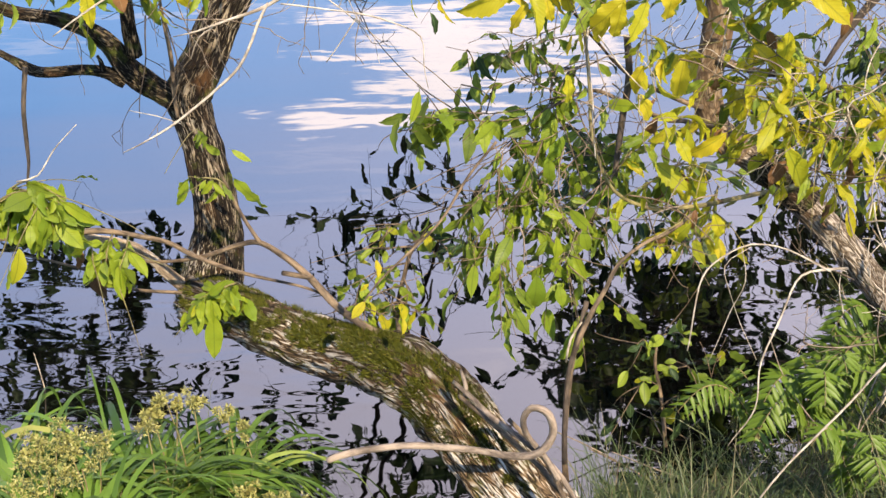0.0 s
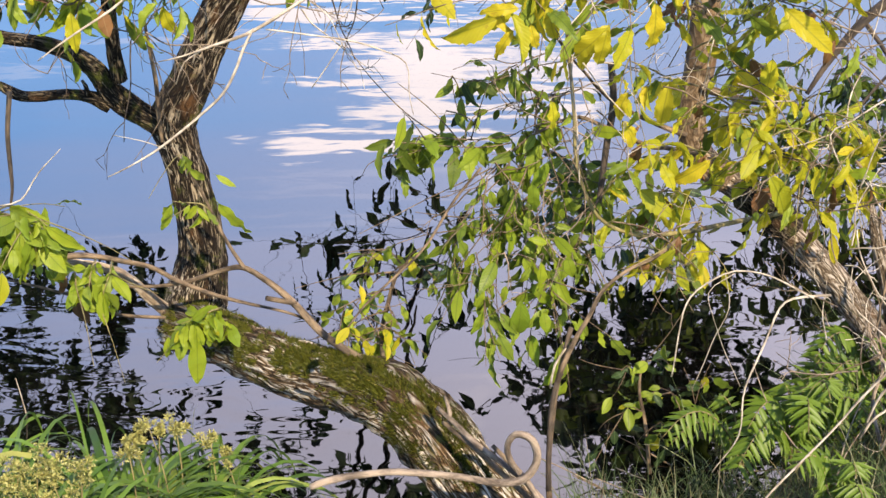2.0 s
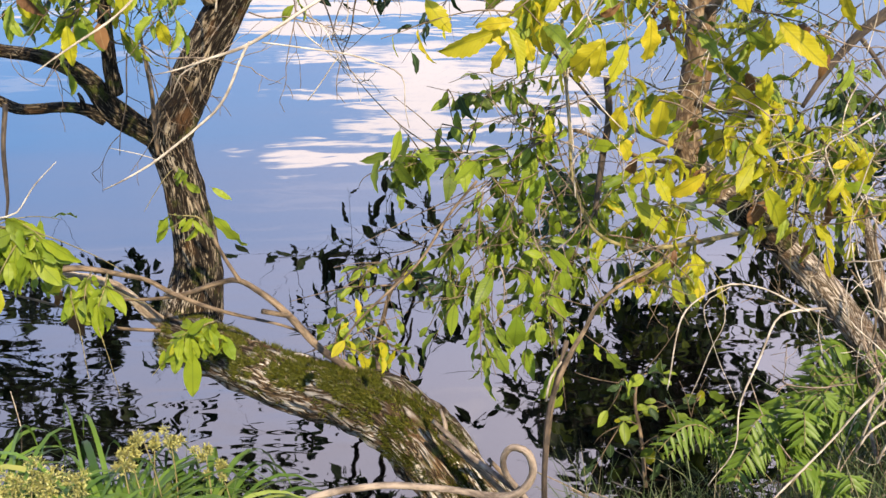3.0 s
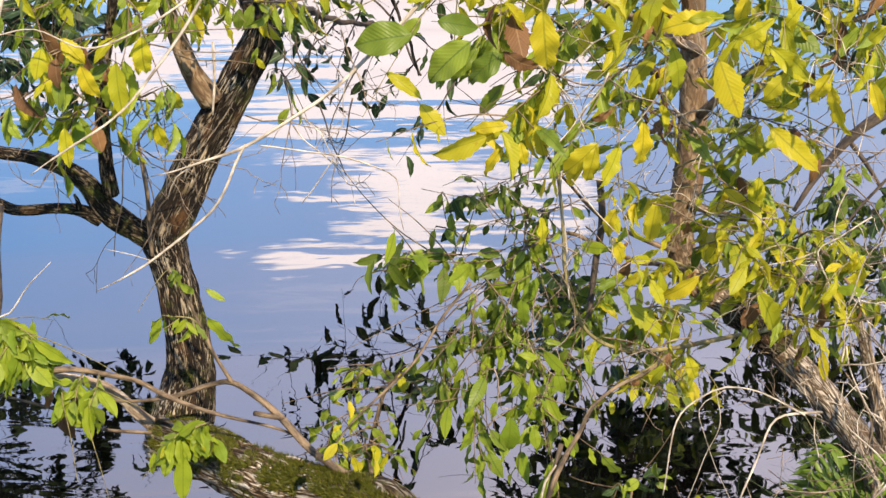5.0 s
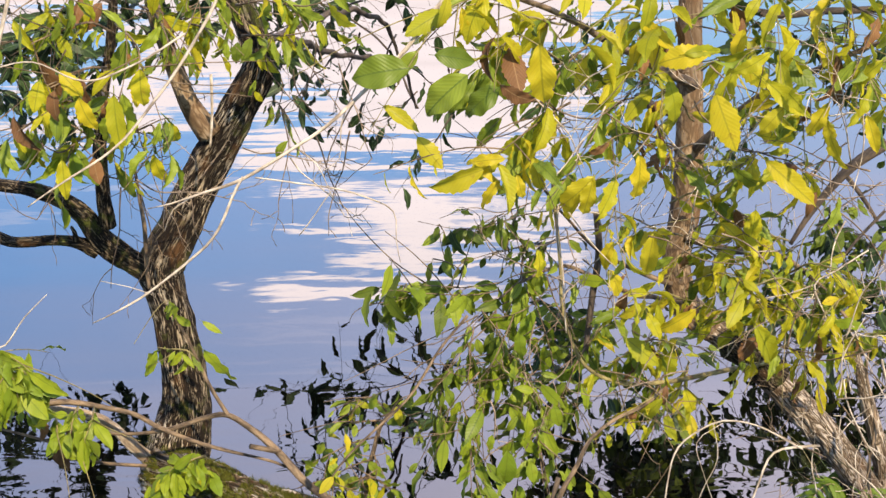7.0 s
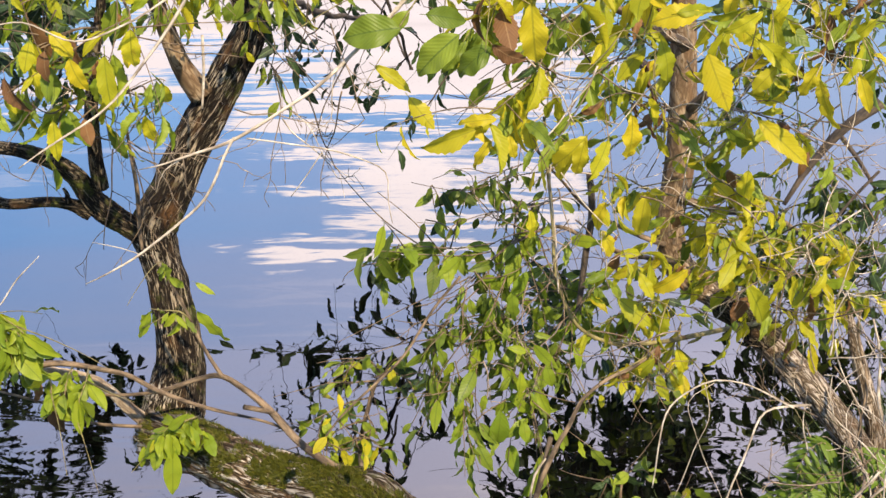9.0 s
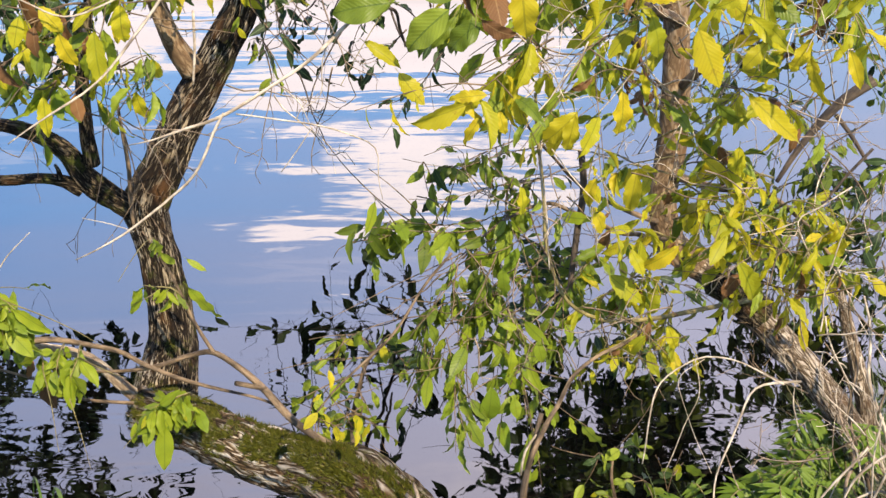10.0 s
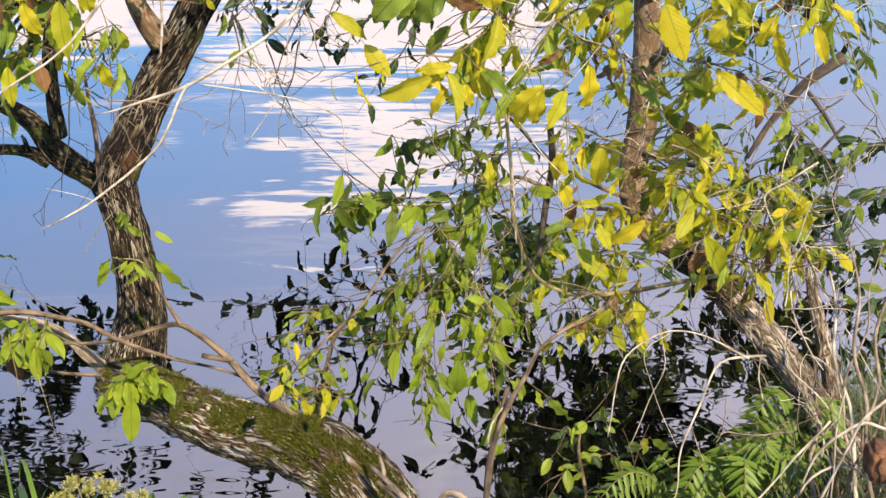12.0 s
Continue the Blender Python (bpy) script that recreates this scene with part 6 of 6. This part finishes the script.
def frond(parent, base, tip, rise, size, pairs=13):
    """A pinnate frond that rises from base and bends over to tip."""
    a, c = Vector(base), Vector(tip)
    b = (a + c) / 2 + Vector((0, 0, rise))
    pts = [(*(a * (1 - u) ** 2 + b * 2 * u * (1 - u) + c * u * u), 0.0035 * (1 - 0.7 * u)) for u in (0, 0.2, 0.4, 0.6, 0.8, 1)]
    bm = bmesh.new()
    line = tube(bm, pts, seg=5, step=0.02)
    rach = part("frond", bm, TWIG_GREEN, parent)
    for k in range(pairs):
        u = 0.22 + 0.77 * k / (pairs - 1)
        i = min(int(u * (len(line) - 1)), len(line) - 2)
        p = Vector(line[i][:3])
        tan = (Vector(line[i + 1][:3]) - p).normalized()
        face = (Vector((0, -0.45, 0.9)) + Vector((RNG.uniform(-0.3, 0.3), 0, 0)))
        side = tan.cross(face).normalized()
        n = size * (0.35 + 0.65 * math.sin(math.pi * min(1, (1.02 - u) * 1.35 + 0.08) ** 0.8) if u > 0.45 else 0.8 + 0.2 * u)
        n *= RNG.uniform(0.9, 1.1)
        for sgn in (-1, 1):
            x = (side * sgn + tan * 0.4 + Vector((0, 0, -0.5 + RNG.gauss(0, 0.15)))).normalized()
            z = (face - x * face.dot(x)).normalized()
            m = Matrix((x, z.cross(x), z)).transposed().to_4x4()
            ob = new("leaflet", LEAFLET)
            ob.parent = rach
            ob.matrix_basis = Matrix.Translation(-parent.location if rach.parent is None else (0, 0, 0)) @ Matrix.Translation(p) @ m @ Matrix.Diagonal((n, n * RNG.uniform(0.95, 1.25), n, 1))


def build_ferns():
    for size, base, fronds in (
            (0.06, [(0.919, 3, 0.094)], [(0.737, 2.8, 0.326), (1.023, 3.15, 0.327), (1.092, 3.05, 0.365), (0.705, 2.75, 0.227), (0.86, 2.7, 0.376), (1.056, 2.85, 0.33), (0.894, 3.1, 0.267), (0.936, 2.8, 0.411)]),
            (0.045, [(0.792, 3, 0.057)], [(0.565, 2.9, 0.215), (0.532, 2.85, 0.268), (0.711, 3.1, 0.232)]),
            (0.06, [(1.197, 3.3, 0.147)], [(1.256, 3.35, 0.307), (0.891, 3, 0.22), (1.025, 3, 0.111), (1.122, 3, 0.184), (0.976, 3.1, 0.355), (1.154, 3.4, 0.319), (1.139, 2.9, 0.384)]),
            (0.048, [(0.92, 2.62, 0.149)], [(0.776, 2.5, 0.397), (0.919, 2.5, 0.381), (0.864, 2.6, 0.353), (0.932, 2.45, 0.323)])):
        fern = thing("fern", base[0], "bright green fern with arching pinnate fronds on the bank", "fern", "ferns on the bank")
        for q in fronds:
            d = (Vector(q) - Vector(base[0])).length
            frond(fern, base[0], q, 0.08 + 0.5 * d, size * 1.15 if d > 0.18 else size * 0.9, 28 if d > 0.18 else 18)


build_ferns()


# ---- sedge, grass ----
def blade(bm, base, way, length, width, droop, rng, segs=6):
    side = Vector(way).cross(Vector((0, 0, 1))).normalized()
    side = (side + Vector((rng.gauss(0, 0.3), rng.gauss(0, 0.3), rng.gauss(0, 0.3)))).normalized()
    p, d = Vector(base), Vector(way).normalized()
    rows = []
    for i in range(segs + 1):
        u = i / segs
        w = width * (1 - u ** 2.2) * (0.6 + 0.4 * min(1, u * 4))
        rows.append((bm.verts.new(p - side * w), bm.verts.new(p + side * w + Vector((0, 0, w * 0.4)))))
        p = p + d * length / segs
        d = (d + Vector((0, 0, -droop / segs * (0.5 + 1.3 * u)))).normalized()
    for a, b in zip(rows, rows[1:]):
        bm.faces.new((a[0], a[1], b[1], b[0]))
    return p


def build_sedge():
    rng = random.Random(21)
    for centre, n, reach in (([(-1.007, 2.42, 0.287)], 260, 0.46), ([(-0.79, 2.5, 0.292)], 290, 0.51), ([(-0.62, 2.55, 0.352)], 160, 0.4), ([(-1.197, 2.55, 0.354)], 220, 0.5), ([(-0.469, 2.4, 0.293)], 70, 0.16), ([(-0.839, 2.25, 0.325)], 180, 0.4)):
        c = Vector(centre[0])
        c.z = bank_height(c.x, c.y)
        clump = thing("sedge_clump", c, "arching green sedge clump with pale flower heads", "sedge", "sedge along the bank")
        bm = bmesh.new()
        for k in range(n):
            if k in range(1, 41):
                single = bmesh.new()
            a = rng.uniform(0, 2 * math.pi)
            q = c + Vector((math.cos(a), math.sin(a), 0)) * rng.uniform(0, 0.09)
            lean = rng.uniform(0.4, 1.75)
            b = a + rng.gauss(0, 0.5)
            blade(single if k in range(1, 41) else bm, q, (math.cos(b) * lean, math.sin(b) * lean, 1.0), reach * rng.uniform(0.6, 1.35), rng.uniform(0.0045, 0.0115), rng.uniform(3.0, 5.0), rng, 10)
            if k in range(1, 41):
                part("blade", single, SEDGE_ONE, clump)
        tagged(part("blade_tuft", bm, SEDGE, clump, "arching green blades"), kind="stuff")


def build_flower_heads():
    rng = random.Random(22)
    for rows, size in (([(-0.973, 2.35, 0.491), (-0.919, 2.4, 0.538), (-0.886, 2.38, 0.507), (-0.974, 2.42, 0.503), (-0.825, 2.4, 0.538), (-0.994, 2.3, 0.452), (-0.859, 2.36, 0.484), (-0.926, 2.33, 0.475)], 0.036),
                       ([(-0.744, 2.55, 0.502), (-0.715, 2.58, 0.521), (-0.696, 2.6, 0.493), (-0.751, 2.52, 0.49), (-0.589, 2.65, 0.438), (-0.552, 2.62, 0.417), (-0.661, 2.62, 0.481)], 0.022), ([(-0.51, 2.45, 0.366), (-0.442, 2.42, 0.357), (-0.401, 2.4, 0.348), (-0.478, 2.4, 0.348)], 0.028)):
        for at in rows:
            a = Vector(at) - Vector((0, 0, 0.045))
            foot = Vector((a.x + rng.uniform(-0.05, 0.05), a.y - 0.03, bank_height(a.x, a.y) - 0.01))
            head = thing("sedge_flower", foot, "pale yellow-green sedge flower head on a thin stalk", "flower", "sedge flowers")
            stem(head, "stalk", [(*foot, 0.0022), (*(foot.lerp(a, 0.5) + Vector((0.01, 0, 0.03))), 0.002), (*a, 0.0016)], TWIG_GREEN, seg=5)
            bm = bmesh.new()
            lobes = [a + Vector((rng.gauss(0, 0.6), rng.gauss(0, 0.6), rng.gauss(0.1, 0.35))) * size for _ in range(7)]
            for _ in range(380):
                d = Vector((rng.gauss(0, 1), rng.gauss(0, 1), rng.gauss(0.3, 0.7))).normalized()
                p = rng.choice(lobes) + d * size * 0.45 * rng.uniform(0.3, 1.0)
                w = Vector((rng.gauss(0, 1), rng.gauss(0, 1), rng.gauss(0, 1))).normalized()
                e = w.cross(d).normalized() * rng.uniform(0.0015, 0.003)
                n = rng.uniform(0.004, 0.0085)
                bm.faces.new([bm.verts.new(v) for v in (p - e, p + w * n * 0.5, p + e, p + (d + w * 0.7) * n)])
            tagged(part("spikelet_tuft", bm, SEDGE_FLOWER, head, "pale yellow spikelets"), kind="stuff")


def build_grass():
    rng = random.Random(23)
    bm = bmesh.new()
    n = 0
    while n < 22000:
        x, y = rng.uniform(-1.4, 2.0), rng.uniform(1.6, 4.1)
        d = bank_edge(x) - y
        if d < -0.05 or (x < 0.1 and rng.random() < 0.6):
            continue
        n += 1
        h = (0.04 + 0.13 * rng.random() ** 1.5) * (1.0 + 0.7 * noise.noise(Vector((x * 4, y * 4, 5))))
        if rng.random() < 0.06 or (x > 1.0 and rng.random() < 0.5) or (0.3 < x < 1.0 and rng.random() < 0.06):
            h *= 2.2
        blade(bm, (x, y, bank_height(x, y) - 0.008), (rng.gauss(0, 0.6), rng.gauss(0, 0.6), 1), h, rng.uniform(0.0007, 0.0019), rng.uniform(0.2, 1.9), rng, 4)
    for _ in range(14000):
        x, y = rng.uniform(-3.5, 3.5), rng.uniform(-2.5, 2.6)
        if y > bank_edge(x) - 0.02 or (abs(x) < 0.3 and abs(y) < 0.35):
            continue
        blade(bm, (x, y, bank_height(x, y) - 0.008), (rng.gauss(0, 0.5), rng.gauss(0, 0.5), 1), rng.uniform(0.06, 0.16), rng.uniform(0.0015, 0.003), rng.uniform(0.3, 1.6), rng, 3)
    tagged(finish("bank_grass", bm, GRASS), "fine green grass with dry stalks on the bank", "grass", kind="stuff")


build_sedge()
build_flower_heads()
build_grass()


# ---- small plants at the water's edge ----
def build_edge_sapling():
    root = [(0.545, 3.05, 0.024, 0.0063), (0.529, 3.1, 0.16, 0.0055), (0.51, 3.12, 0.257, 0.0047), (0.518, 3.15, 0.33, 0.0031)]
    plant = thing("edge_sapling", root[0][:3], "small leafy sapling standing in dark shallow water", "shrub")
    stem(plant, "stem", root, TWIG_BROWN, seg=6, step=0.02, wobble=0.005, seed=81)
    mix = "green:6 deep:4 lime:1"
    for pts in ([(0.519, 3.15, 0.312), (0.557, 3.15, 0.33), (0.585, 3.12, 0.311)], [(0.518, 3.13, 0.287), (0.477, 3.13, 0.323), (0.446, 3.12, 0.293)], [(0.525, 3.12, 0.221), (0.569, 3.1, 0.269), (0.618, 3.1, 0.232)], [(0.523, 3.1, 0.196), (0.479, 3.1, 0.215), (0.463, 3.08, 0.172)],
                [(0.531, 3.08, 0.135), (0.568, 3.06, 0.184), (0.6, 3.05, 0.154)], [(0.654, 3.1, 0.159), (0.677, 3.1, 0.268), (0.707, 3.12, 0.328)]):
        sprig(plant, pts, 0.002, 6, 0.065, mix, TWIG_BROWN, "broad", 0.4, 0.9, width=1.2, sub=1, bare=1)


def build_reeds():
    rng = random.Random(31)
    for at in [(-1.054, 2.9, 0.395), (-0.924, 2.75, 0.418), (-1.307, 3.4, 0.428), (-0.546, 2.75, 0.4), (-0.413, 2.6, 0.334), (-0.373, 2.62, 0.352), (-0.313, 2.5, 0.258)]:
        p = Vector(at)
        p.z = -0.05
        reed = thing("dead_stem", p, "thin dry stem standing in shallow water", "twig", "dry stems in the water")
        top = p + Vector((rng.uniform(-0.05, 0.05), rng.uniform(-0.03, 0.03), rng.uniform(0.15, 0.3)))
        stem(reed, "stalk", [(*p, 0.002), (*p.lerp(top, 0.5), 0.002), (*top, 0.001)], TWIG_PALE, seg=5, wobble=0.004)


build_edge_sapling()
build_reeds()


# ---- stone and dry stems by the foot of the yellowing tree ----
def build_stone():
    m, nt, n, l, b = material("red_stone")
    v = coords(nt)
    l.new(ramp(nt, tex(nt, 22.0, v, 6.0, 0.7), [(0.3, (0.06, 0.024, 0.012)), (0.55, (0.2, 0.085, 0.04)), (0.75, (0.33, 0.18, 0.1))]), b.inputs["Base Color"])
    b.inputs["Roughness"].default_value = 0.9
    bumped(nt, b, tex(nt, 60.0, v, 5.0, 0.7), 0.9, 0.01)
    at = Vector([(1.153, 2.6, 0.528)][0])
    bm = bmesh.new()
    bmesh.ops.create_cube(bm, size=1.0)
    bmesh.ops.bevel(bm, geom=bm.edges[:], offset=0.14, segments=3, affect="EDGES")
    bmesh.ops.subdivide_edges(bm, edges=bm.edges[:], cuts=2, use_grid_fill=True)
    for q in bm.verts:
        c = q.co + noise.noise_vector(q.co * 3) * 0.12 + noise.noise_vector(q.co * 9) * 0.04
        q.co = at + Vector((c.x * 0.085, c.y * 0.09, c.z * 0.085))
    tagged(finish("stone", bm, m), "rough orange-brown laterite stone on the bank", "stone")


def build_dry_stems():
    rng = random.Random(77)
    for k in range(60):
        x = rng.uniform(0.95, 1.45)
        y = rng.uniform(2.7, 3.4)
        p = Vector((x, y, bank_height(x, y) - 0.02))
        one = thing("dry_stem", p, "thin dry brown stem standing on the bank", "stem", "dry stems on the bank")
        d, n, pts = Vector((rng.gauss(0.1, 0.25), rng.gauss(0.1, 0.2), 1)).normalized(), rng.uniform(0.15, 0.45), []
        q = p.copy()
        for i in range(5):
            pts.append((*q, 0.0028 * (1 - 0.15 * i)))
            d = (d + Vector((rng.gauss(0, 0.22), rng.gauss(0, 0.15), rng.gauss(-0.05, 0.1)))).normalized()
            q = q + d * n / 4
        stem(one, "stalk", pts, rng.choice((TWIG_TAN, TWIG_PALE, TWIG_BROWN)), seg=5, step=0.02, wobble=0.006, seed=k)
    # fallen twigs across the shallow water
    for k in range(22):
        x = rng.uniform(0.35, 1.1)
        y = bank_edge(x) + rng.uniform(-0.15, 0.25)
        p = Vector((x, y, max(bank_height(x, y), 0) + 0.004))
        one = thing("fallen_twig", p, "thin dead twig lying at the water's edge", "twig", "fallen twigs")
        a, n = rng.uniform(0, 6.28), rng.uniform(0.08, 0.24)
        d = Vector((math.cos(a), math.sin(a), rng.uniform(0.0, 0.7))).normalized() * n
        stem(one, "stick", [(*(p - d * 0.1), 0.0024), (*(p + d * 0.5), 0.002), (*(p + d), 0.0012)], rng.choice((TWIG_TAN, TWIG_BROWN, TWIG_DARK)), seg=5, step=0.02, wobble=0.01, seed=k)


build_stone()
build_dry_stems()
